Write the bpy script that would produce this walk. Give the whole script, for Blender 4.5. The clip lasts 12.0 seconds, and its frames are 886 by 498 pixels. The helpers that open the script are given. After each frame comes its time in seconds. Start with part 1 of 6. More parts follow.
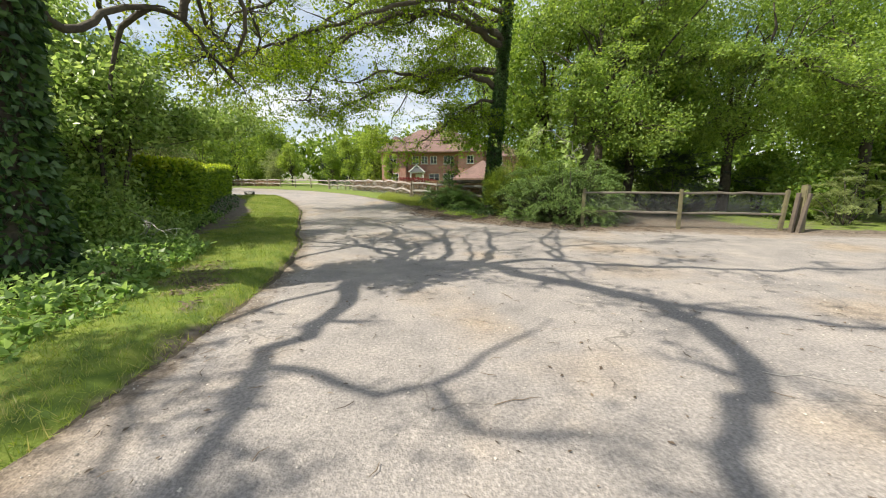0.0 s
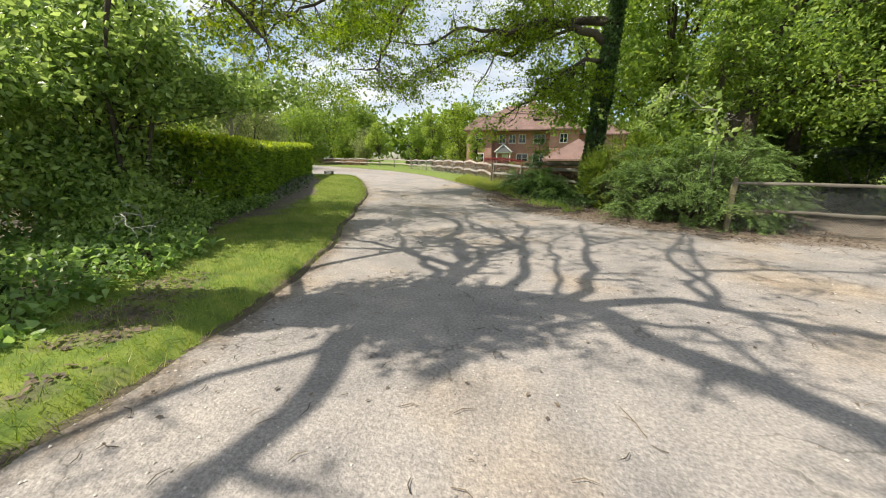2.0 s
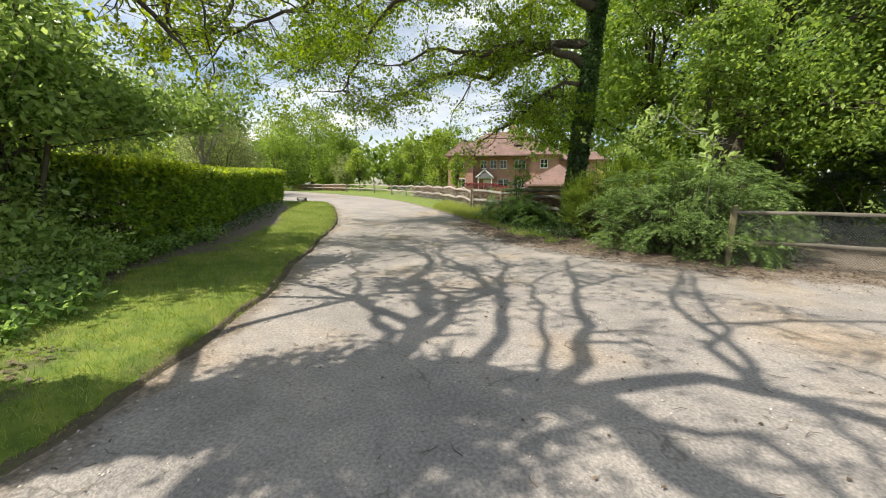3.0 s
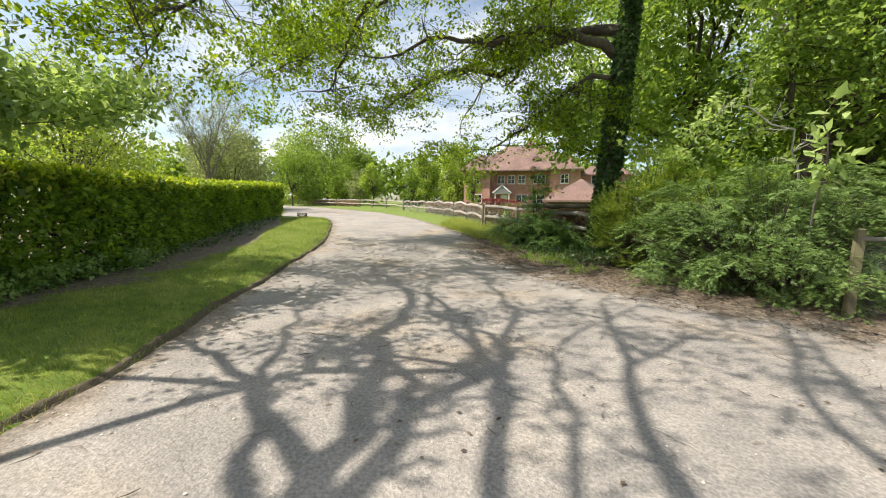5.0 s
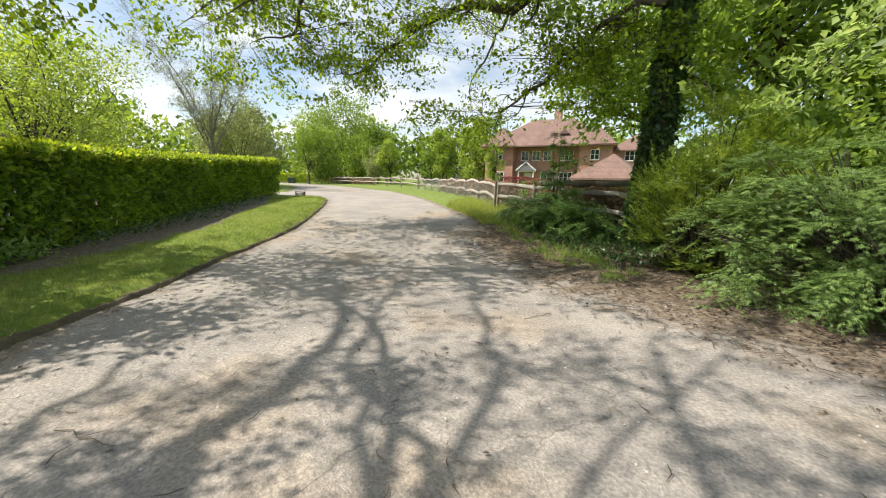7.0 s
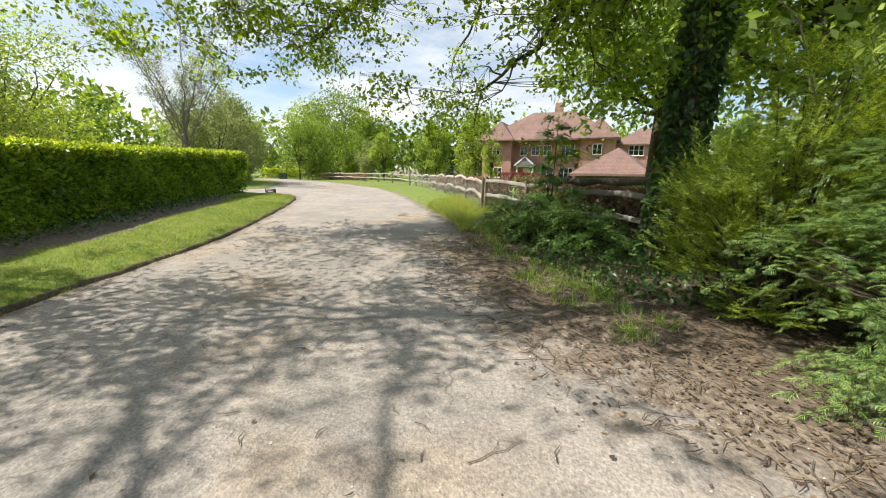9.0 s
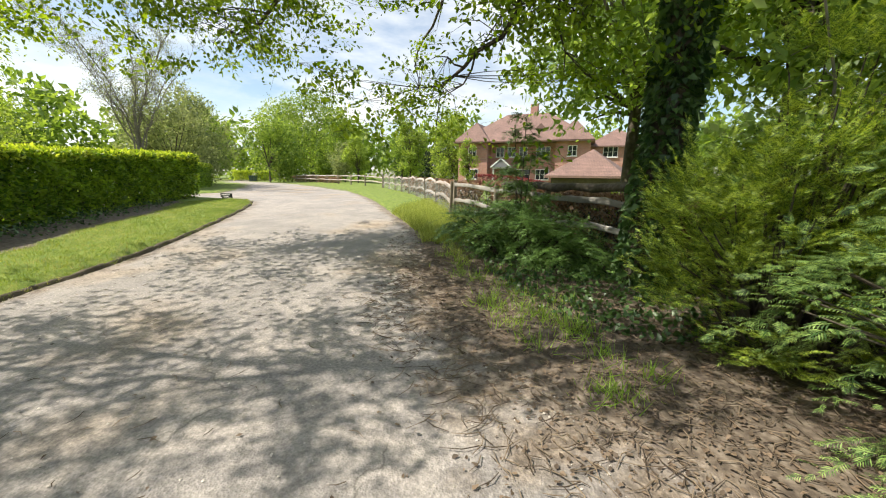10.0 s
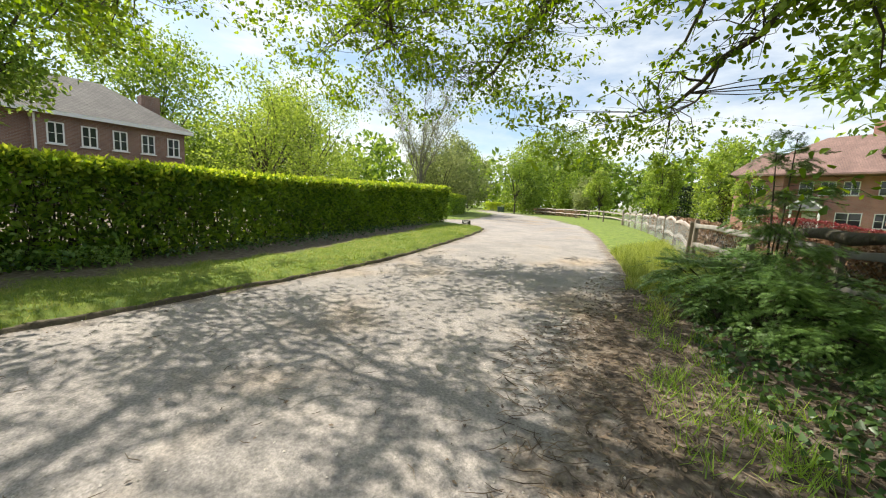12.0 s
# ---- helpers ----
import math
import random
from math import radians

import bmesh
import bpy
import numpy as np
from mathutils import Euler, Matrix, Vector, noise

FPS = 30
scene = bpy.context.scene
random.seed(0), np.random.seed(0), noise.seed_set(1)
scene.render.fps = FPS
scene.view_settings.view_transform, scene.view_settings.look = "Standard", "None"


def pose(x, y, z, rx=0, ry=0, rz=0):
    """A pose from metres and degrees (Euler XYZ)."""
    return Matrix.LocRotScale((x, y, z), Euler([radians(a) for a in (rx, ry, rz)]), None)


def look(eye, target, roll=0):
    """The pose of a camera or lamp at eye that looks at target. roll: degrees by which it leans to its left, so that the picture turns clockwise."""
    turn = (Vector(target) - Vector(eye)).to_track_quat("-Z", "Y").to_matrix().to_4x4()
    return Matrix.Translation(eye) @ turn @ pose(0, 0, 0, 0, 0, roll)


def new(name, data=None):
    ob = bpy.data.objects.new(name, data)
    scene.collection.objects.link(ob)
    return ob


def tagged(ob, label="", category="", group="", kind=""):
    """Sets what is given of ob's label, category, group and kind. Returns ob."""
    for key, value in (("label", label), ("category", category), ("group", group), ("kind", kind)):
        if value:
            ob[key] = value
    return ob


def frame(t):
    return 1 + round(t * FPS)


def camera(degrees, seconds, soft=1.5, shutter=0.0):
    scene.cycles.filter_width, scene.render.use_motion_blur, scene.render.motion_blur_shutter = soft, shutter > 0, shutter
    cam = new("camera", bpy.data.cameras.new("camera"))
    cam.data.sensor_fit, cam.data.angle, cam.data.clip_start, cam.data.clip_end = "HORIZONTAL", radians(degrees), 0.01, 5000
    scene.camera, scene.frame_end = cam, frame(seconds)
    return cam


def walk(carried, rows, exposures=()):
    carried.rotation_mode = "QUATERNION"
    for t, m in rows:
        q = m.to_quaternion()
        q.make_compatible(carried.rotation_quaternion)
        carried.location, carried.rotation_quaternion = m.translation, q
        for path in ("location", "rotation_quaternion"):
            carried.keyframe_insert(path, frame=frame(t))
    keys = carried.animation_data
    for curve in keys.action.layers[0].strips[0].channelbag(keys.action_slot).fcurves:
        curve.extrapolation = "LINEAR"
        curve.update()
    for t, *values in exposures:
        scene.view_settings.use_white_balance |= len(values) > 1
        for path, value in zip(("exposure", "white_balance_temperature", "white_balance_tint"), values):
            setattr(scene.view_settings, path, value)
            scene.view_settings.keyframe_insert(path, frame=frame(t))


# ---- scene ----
cam = camera(100.0, 12.0, soft=1.1)
METRES, EYE, TILT, LEAN, TURN = 13.2, 1.5, 0.0, 0.0, 0.0
ROWS = [
    (0.0, 0.0, 0.0, 0.0, 0.02, -10.36, -0.12),
    (0.5, 0.0046, 0.0475, -0.0019, 5.22, -10.46, -0.35),
    (1.0, 0.0093, 0.0983, -0.0007, 5.65, -13.28, -0.35),
    (1.5, 0.0056, 0.1418, 0.0027, 10.36, -13.46, -0.67),
    (2.0, 0.0112, 0.192, 0.0039, 13.19, -13.4, -0.7),
    (2.5, 0.0107, 0.2445, 0.0107, 13.2, -11.62, -0.73),
    (3.0, 0.0162, 0.2861, 0.0088, 10.73, -9.69, -0.51),
    (5.0, 0.0222, 0.4616, 0.0052, 13.62, -7.3, -0.72),
    (5.5, 0.0234, 0.5088, 0.0047, 15.11, -7.92, -0.81),
    (6.0, 0.0288, 0.5551, 0.0025, 20.77, -7.9, -1.06),
    (6.5, 0.0335, 0.6043, 0.0015, 17.11, -10.05, -0.84),
    (8.5, 0.0405, 0.7827, 0.0006, 18.9, -11.03, -0.8),
    (9.0, 0.0434, 0.8248, 0.003, 17.55, -11.22, -0.82),
    (9.5, 0.0524, 0.8634, 0.0024, 16.81, -11.24, -0.69),
    (10.0, 0.0531, 0.9033, 0.0086, 14.38, -10.97, -0.65),
    (10.5, 0.0533, 0.9313, 0.0068, 16.41, -8.95, -0.81),
    (11.0, 0.0601, 0.9527, 0.0072, 28.21, -7.54, -1.56),
    (11.5, 0.0768, 0.9555, 0.0073, 39.43, -6.83, -2.36),
    (12.0, 0.0983, 0.9544, 0.0078, 50.57, -7.05, -3.1),
]
walk(cam, [(t, pose(0, 0, EYE, TILT, LEAN, TURN) @ pose(METRES * x, METRES * y, METRES * z, 90 + pitch, roll, yaw)) for t, x, y, z, yaw, pitch, roll in ROWS],
     exposures=[(0.0, 0.63, 6800, 7.5), (2.5, 0.63, 6800, 7.5), (5.0, 0.76, 6800, 7.5), (8.5, 0.72, 6800, 7.5), (9.5, 0.74, 6800, 7.5), (10.5, 0.86, 6800, 7.5), (12.0, 0.78, 6750, 7.0)])

# light: high sun from behind the walker's left, blue sky with bright broken cloud
SUN_EL, SUN_AZ = radians(52.0), Vector((-0.94, -0.33))      # the sun stands over that side of the plan
sun = new("sun", bpy.data.lights.new("sun", "SUN"))
sun.data.energy, sun.data.angle, sun.data.color = 4.6, radians(0.55), (1.0, 0.94, 0.85)
_h = SUN_AZ.normalized() * math.cos(SUN_EL)
SUN_TO = Vector((_h.x, _h.y, math.sin(SUN_EL)))
sun.matrix_world = look((-30, -10, 40), Vector((-30, -10, 40)) - SUN_TO)

world = bpy.data.worlds.new("sky")
scene.world = world
world.use_nodes = True
wn, wl = world.node_tree.nodes, world.node_tree.links
bg = wn["Background"]
sky = wn.new("ShaderNodeTexSky")
sky.sky_type, sky.sun_disc = "NISHITA", False
sky.sun_elevation, sky.sun_rotation = SUN_EL, math.atan2(SUN_AZ.x, SUN_AZ.y)
tc = wn.new("ShaderNodeTexCoord")
mp = wn.new("ShaderNodeMapping")
mp.inputs["Scale"].default_value = (1.0, 1.0, 3.2)
mp.inputs["Location"].default_value = (0.35, 0.1, 0.2)
cl = wn.new("ShaderNodeTexNoise")
cl.inputs["Scale"].default_value, cl.inputs["Detail"].default_value, cl.inputs["Roughness"].default_value = 2.1, 9.0, 0.58
cr = wn.new("ShaderNodeValToRGB")
cr.color_ramp.elements[0].position, cr.color_ramp.elements[1].position = 0.40, 0.62
cb = wn.new("ShaderNodeTexNoise")
cb.inputs["Scale"].default_value, cb.inputs["Detail"].default_value = 3.5, 6.0
cc = wn.new("ShaderNodeValToRGB")
cc.color_ramp.elements[0].color, cc.color_ramp.elements[1].color = (4.2, 4.7, 5.5, 1), (7.0, 7.1, 7.3, 1)
cc.color_ramp.elements[0].position, cc.color_ramp.elements[1].position = 0.35, 0.6
mx = wn.new("ShaderNodeMixRGB")
wl.new(tc.outputs["Generated"], mp.inputs["Vector"])
wl.new(mp.outputs["Vector"], cl.inputs["Vector"])
wl.new(mp.outputs["Vector"], cb.inputs["Vector"])
wl.new(cl.outputs["Fac"], cr.inputs["Fac"])
wl.new(cb.outputs["Fac"], cc.inputs["Fac"])
wl.new(cr.outputs["Color"], mx.inputs["Fac"])
wl.new(sky.outputs["Color"], mx.inputs["Color1"])
wl.new(cc.outputs["Color"], mx.inputs["Color2"])
wl.new(mx.outputs["Color"], bg.inputs["Color"])
bg.inputs["Strength"].default_value = 0.11


# ---- materials ----
def mat(name, stops, scale=8.0, detail=6.0, rough=0.85, bump=0.3, bump_scale=40.0, metal=0.0, dist=0.01, big=0.7, islands=0.0, translucent=0.0, objects=0.0):
    """Two noises at two scales through a colour ramp, with fine relief; islands: variation leaf by leaf."""
    m = bpy.data.materials.new(name)
    m.use_nodes = True
    n, l = m.node_tree.nodes, m.node_tree.links
    p, out = n["Principled BSDF"], n["Material Output"]
    p.inputs["Roughness"].default_value, p.inputs["Metallic"].default_value = rough, metal
    geo, co = n.new("ShaderNodeNewGeometry"), n.new("ShaderNodeTexCoord")
    vec = co.outputs["Object"]
    a, b = n.new("ShaderNodeTexNoise"), n.new("ShaderNodeTexNoise")
    a.inputs["Scale"].default_value, a.inputs["Detail"].default_value = scale, detail
    b.inputs["Scale"].default_value, b.inputs["Detail"].default_value = big, 3.0
    l.new(vec, a.inputs["Vector"])
    l.new(vec, b.inputs["Vector"])
    add = n.new("ShaderNodeMath")
    add.operation = "MULTIPLY_ADD"
    add.inputs[1].default_value = 0.5
    half = n.new("ShaderNodeMath")
    half.operation = "MULTIPLY"
    half.inputs[1].default_value = 0.5
    l.new(b.outputs["Fac"], half.inputs[0])
    l.new(a.outputs["Fac"], add.inputs[0])
    l.new(half.outputs[0], add.inputs[2])
    fac = add.outputs[0]
    if islands or objects:
        ran = geo.outputs["Random Per Island"] if islands else n.new("ShaderNodeObjectInfo").outputs["Random"]
        mr = n.new("ShaderNodeMapRange")
        w = islands or objects
        mr.inputs["To Min"].default_value, mr.inputs["To Max"].default_value = -w / 2, w / 2
        l.new(ran, mr.inputs["Value"])
        s = n.new("ShaderNodeMath")
        s.operation = "ADD"
        l.new(fac, s.inputs[0])
        l.new(mr.outputs["Result"], s.inputs[1])
        fac = s.outputs[0]
    ramp = n.new("ShaderNodeValToRGB")
    els = ramp.color_ramp.elements
    while len(els) < len(stops):
        els.new(0.5)
    for e, (pos, col) in zip(els, stops):
        e.position, e.color = pos, (*col, 1)
    l.new(fac, ramp.inputs["Fac"])
    l.new(ramp.outputs["Color"], p.inputs["Base Color"])
    if bump:
        c, bp = n.new("ShaderNodeTexNoise"), n.new("ShaderNodeBump")
        c.inputs["Scale"].default_value, c.inputs["Detail"].default_value = bump_scale, 5.0
        bp.inputs["Strength"].default_value, bp.inputs["Distance"].default_value = bump, dist
        l.new(vec, c.inputs["Vector"])
        l.new(c.outputs["Fac"], bp.inputs["Height"])
        l.new(bp.outputs["Normal"], p.inputs["Normal"])
    if translucent:
        tr, ms = n.new("ShaderNodeBsdfTranslucent"), n.new("ShaderNodeMixShader")
        hs = n.new("ShaderNodeHueSaturation")
        hs.inputs["Hue"].default_value, hs.inputs["Saturation"].default_value, hs.inputs["Value"].default_value = 0.485, 1.1, 1.7
        l.new(ramp.outputs["Color"], hs.inputs["Color"])
        l.new(hs.outputs["Color"], tr.inputs["Color"])
        ms.inputs["Fac"].default_value = translucent
        l.new(p.outputs["BSDF"], ms.inputs[1])
        l.new(tr.outputs["BSDF"], ms.inputs[2])
        l.new(ms.outputs["Shader"], out.inputs["Surface"])
    return m


def leafmat(name, dark, light, translucent=0.4, rough=0.5, spread=0.55):
    mid = tuple((a + b) / 2 for a, b in zip(dark, light))
    return mat(name, [(0.25, dark), (0.5, mid), (0.78, light)], scale=1.6, rough=rough, bump=0.0, big=0.5, islands=spread, translucent=translucent)


M_OAK = leafmat("oak_leaf", (0.07, 0.135, 0.012), (0.25, 0.36, 0.04), 0.5)
M_SPARSE = leafmat("young_oak_leaf", (0.1, 0.16, 0.02), (0.3, 0.36, 0.045), 0.5)
M_WOOD_LEAF = leafmat("woodland_leaf", (0.10, 0.18, 0.035), (0.31, 0.42, 0.09), 0.5)
M_LAUREL = leafmat("shrub_leaf", (0.11, 0.19, 0.045), (0.40, 0.52, 0.17), 0.45, 0.35)
M_IVY = leafmat("ivy_leaf", (0.025, 0.065, 0.018), (0.10, 0.18, 0.045), 0.2, 0.4)
M_GROUNDIVY = leafmat("ground_ivy_leaf", (0.09, 0.18, 0.04), (0.32, 0.45, 0.15), 0.5, 0.45)
M_HEDGE = leafmat("hedge_leaf", (0.06, 0.13, 0.018), (0.28, 0.41, 0.055), 0.45, 0.4)
# brighter, yellower than the face leaf: sunlight on the hedge top, as colour
M_HEDGETOP = leafmat("bright_hedge_leaf", (0.19, 0.275, 0.03), (0.43, 0.50, 0.08), 0.5)
M_YEW = leafmat("conifer_spray", (0.04, 0.09, 0.02), (0.25, 0.36, 0.10), 0.2, 0.5, 0.75)
M_GOLD = leafmat("golden_conifer_spray", (0.055, 0.12, 0.02), (0.42, 0.52, 0.085), 0.35, 0.5, 0.8)
M_FAR = leafmat("far_leaf", (0.08, 0.145, 0.024), (0.25, 0.345, 0.065), 0.5, 0.6)
M_FARLIGHT = leafmat("pale_far_leaf", (0.125, 0.195, 0.032), (0.33, 0.42, 0.085), 0.5, 0.6)
M_FARGREY = leafmat("grey_far_leaf", (0.12, 0.16, 0.06), (0.29, 0.33, 0.13), 0.5, 0.6)
M_YEWDARK = leafmat("yew_spray", (0.045, 0.10, 0.027), (0.20, 0.33, 0.085), 0.3, 0.45)
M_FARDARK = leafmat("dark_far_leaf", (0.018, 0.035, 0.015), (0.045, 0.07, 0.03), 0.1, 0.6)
M_BROWNLEAF = leafmat("dry_beech_leaf", (0.15, 0.085, 0.05), (0.36, 0.24, 0.15), 0.25, 0.6)
M_REDLEAF = leafmat("red_shrub_leaf", (0.12, 0.02, 0.02), (0.30, 0.06, 0.05), 0.25, 0.5)
M_LITTER = leafmat("dead_leaf", (0.065, 0.047, 0.033), (0.21, 0.15, 0.10), 0.1, 0.75)
M_GRASS = mat("grass_blade", [(0.3, (0.08, 0.14, 0.02)), (0.45, (0.16, 0.235, 0.03)), (0.58, (0.26, 0.33, 0.05)), (0.7, (0.42, 0.39, 0.15))], scale=2.2, rough=0.5, bump=0.0, big=0.8, islands=0.4, translucent=0.35)
M_TUFT = leafmat("tuft_blade", (0.13, 0.25, 0.03), (0.36, 0.50, 0.10), 0.45, 0.5)
M_GRASSPALE = leafmat("long_grass_blade", (0.17, 0.23, 0.04), (0.42, 0.46, 0.13), 0.4, 0.5)
M_BARK = mat("oak_bark", [(0.3, (0.035, 0.028, 0.02)), (0.6, (0.10, 0.085, 0.06)), (0.8, (0.16, 0.15, 0.10))], 9, rough=0.95, bump=0.9, bump_scale=14, dist=0.04)
M_PALEBARK = mat("pale_bark", [(0.3, (0.09, 0.08, 0.065)), (0.7, (0.26, 0.24, 0.20))], 9, rough=0.9, bump=0.6, bump_scale=20, dist=0.02)
M_POST = mat("weathered_oak_post", [(0.3, (0.15, 0.12, 0.09)), (0.55, (0.27, 0.23, 0.18)), (0.8, (0.38, 0.34, 0.28))], 5, rough=0.9, bump=0.6, bump_scale=30, dist=0.01, objects=0.15)
M_MOSSPOST = mat("mossy_post", [(0.3, (0.09, 0.075, 0.055)), (0.5, (0.15, 0.135, 0.075)), (0.75, (0.27, 0.25, 0.10))], 6, rough=0.95, bump=0.6, bump_scale=30)
M_RAILPALE = mat("bleached_cleft_rail", [(0.3, (0.33, 0.27, 0.24)), (0.6, (0.50, 0.43, 0.39)), (0.85, (0.60, 0.54, 0.50))], 5, rough=0.85, bump=0.6, bump_scale=30, dist=0.01, objects=0.15)
M_RAILGREY = mat("grey_rail", [(0.3, (0.22, 0.20, 0.175)), (0.6, (0.33, 0.31, 0.28)), (0.85, (0.44, 0.42, 0.39))], 5, rough=0.9, bump=0.6, bump_scale=30, dist=0.01, objects=0.15)
M_RAILDARK = mat("dark_rail", [(0.3, (0.10, 0.085, 0.065)), (0.6, (0.17, 0.15, 0.12)), (0.85, (0.26, 0.24, 0.19))], 5, rough=0.9, bump=0.6, bump_scale=30, dist=0.01, objects=0.15)
M_PALELEAF = leafmat("pale_chestnut_leaf", (0.22, 0.33, 0.08), (0.42, 0.52, 0.20), 0.45, 0.45)
M_DEADWOOD = mat("bleached_dead_wood", [(0.3, (0.30, 0.28, 0.25)), (0.7, (0.50, 0.47, 0.43))], 12, rough=0.85, bump=0.4)
M_WIRE = mat("galvanised_wire", [(0.3, (0.20, 0.21, 0.21)), (0.7, (0.38, 0.39, 0.39))], 20, rough=0.45, metal=0.8, bump=0)


def brickmat(name, c1, c2, mortar, bw, bh, gap, rough=0.85, bump=0.4):
    """Coursed material for walls and roofs that stay far off."""
    m = bpy.data.materials.new(name)
    m.use_nodes = True
    n, l = m.node_tree.nodes, m.node_tree.links
    p = n["Principled BSDF"]
    p.inputs["Roughness"].default_value = rough
    co, sep, com, add = n.new("ShaderNodeTexCoord"), n.new("ShaderNodeSeparateXYZ"), n.new("ShaderNodeCombineXYZ"), n.new("ShaderNodeMath")
    l.new(co.outputs["Object"], sep.inputs[0])
    l.new(sep.outputs["X"], add.inputs[0])
    l.new(sep.outputs["Y"], add.inputs[1])
    l.new(add.outputs[0], com.inputs["X"])
    l.new(sep.outputs["Z"], com.inputs["Y"])
    b, no, mx = n.new("ShaderNodeTexBrick"), n.new("ShaderNodeTexNoise"), n.new("ShaderNodeMixRGB")
    b.inputs["Color1"].default_value, b.inputs["Color2"].default_value, b.inputs["Mortar"].default_value = (*c1, 1), (*c2, 1), (*mortar, 1)
    b.inputs["Scale"].default_value, b.inputs["Brick Width"].default_value, b.inputs["Row Height"].default_value, b.inputs["Mortar Size"].default_value = 1.0, bw, bh, gap
    no.inputs["Scale"].default_value, no.inputs["Detail"].default_value = 0.9, 7.0
    mx.blend_type, mx.inputs["Fac"].default_value = "OVERLAY", 0.45
    l.new(com.outputs[0], b.inputs["Vector"])
    l.new(co.outputs["Object"], no.inputs["Vector"])
    l.new(b.outputs["Color"], mx.inputs["Color1"])
    l.new(no.outputs["Fac"], mx.inputs["Color2"])
    l.new(mx.outputs["Color"], p.inputs["Base Color"])
    bp = n.new("ShaderNodeBump")
    bp.inputs["Strength"].default_value, bp.inputs["Distance"].default_value = bump, 0.02
    l.new(b.outputs["Fac"], bp.inputs["Height"])
    bp.invert = True
    l.new(bp.outputs["Normal"], p.inputs["Normal"])
    return m


M_BRICK = brickmat("red_brick", (0.47, 0.205, 0.16), (0.39, 0.165, 0.13), (0.40, 0.30, 0.25), 0.225, 0.075, 0.010)
M_BRICKDULL = brickmat("brown_brick", (0.25, 0.135, 0.095), (0.19, 0.10, 0.075), (0.30, 0.25, 0.21), 0.225, 0.075, 0.010)
M_TILE = brickmat("clay_roof_tile", (0.25, 0.15, 0.125), (0.20, 0.12, 0.10), (0.11, 0.075, 0.065), 0.17, 0.10, 0.012)
M_SLATE = brickmat("grey_roof_tile", (0.17, 0.155, 0.14), (0.13, 0.12, 0.11), (0.06, 0.055, 0.05), 0.2, 0.11, 0.012)
M_WHITE = mat("white_paint", [(0.3, (0.72, 0.71, 0.68)), (0.7, (0.82, 0.81, 0.79))], 6, rough=0.5, bump=0.1)
M_TIMBER = mat("dark_timber_boards", [(0.3, (0.07, 0.055, 0.04)), (0.7, (0.16, 0.13, 0.10))], 7, rough=0.9, bump=0.5)
M_SIGN = mat("dark_sign_board", [(0.3, (0.035, 0.04, 0.035)), (0.7, (0.07, 0.075, 0.065))], 15, rough=0.6, bump=0.2)
M_PLASTIC = mat("green_plastic", [(0.3, (0.02, 0.05, 0.03)), (0.7, (0.04, 0.08, 0.05))], 8, rough=0.5, bump=0.1)
M_LEAD = mat("grey_lead", [(0.3, (0.12, 0.12, 0.13)), (0.7, (0.22, 0.22, 0.23))], 8, rough=0.6, bump=0.2)
M_STONE = mat("pale_stone_chip", [(0.3, (0.24, 0.22, 0.19)), (0.7, (0.55, 0.50, 0.44))], 30, rough=0.9, bump=0.3, islands=0.5)
M_TWIG = mat("dry_twig", [(0.3, (0.07, 0.05, 0.035)), (0.7, (0.24, 0.18, 0.12))], 30, rough=0.9, bump=0.3, islands=0.5)

M_GLASS = bpy.data.materials.new("window_glass")
M_GLASS.use_nodes = True
_p = M_GLASS.node_tree.nodes["Principled BSDF"]
_p.inputs["Base Color"].default_value, _p.inputs["Roughness"].default_value = (0.03, 0.035, 0.04, 1), 0.04


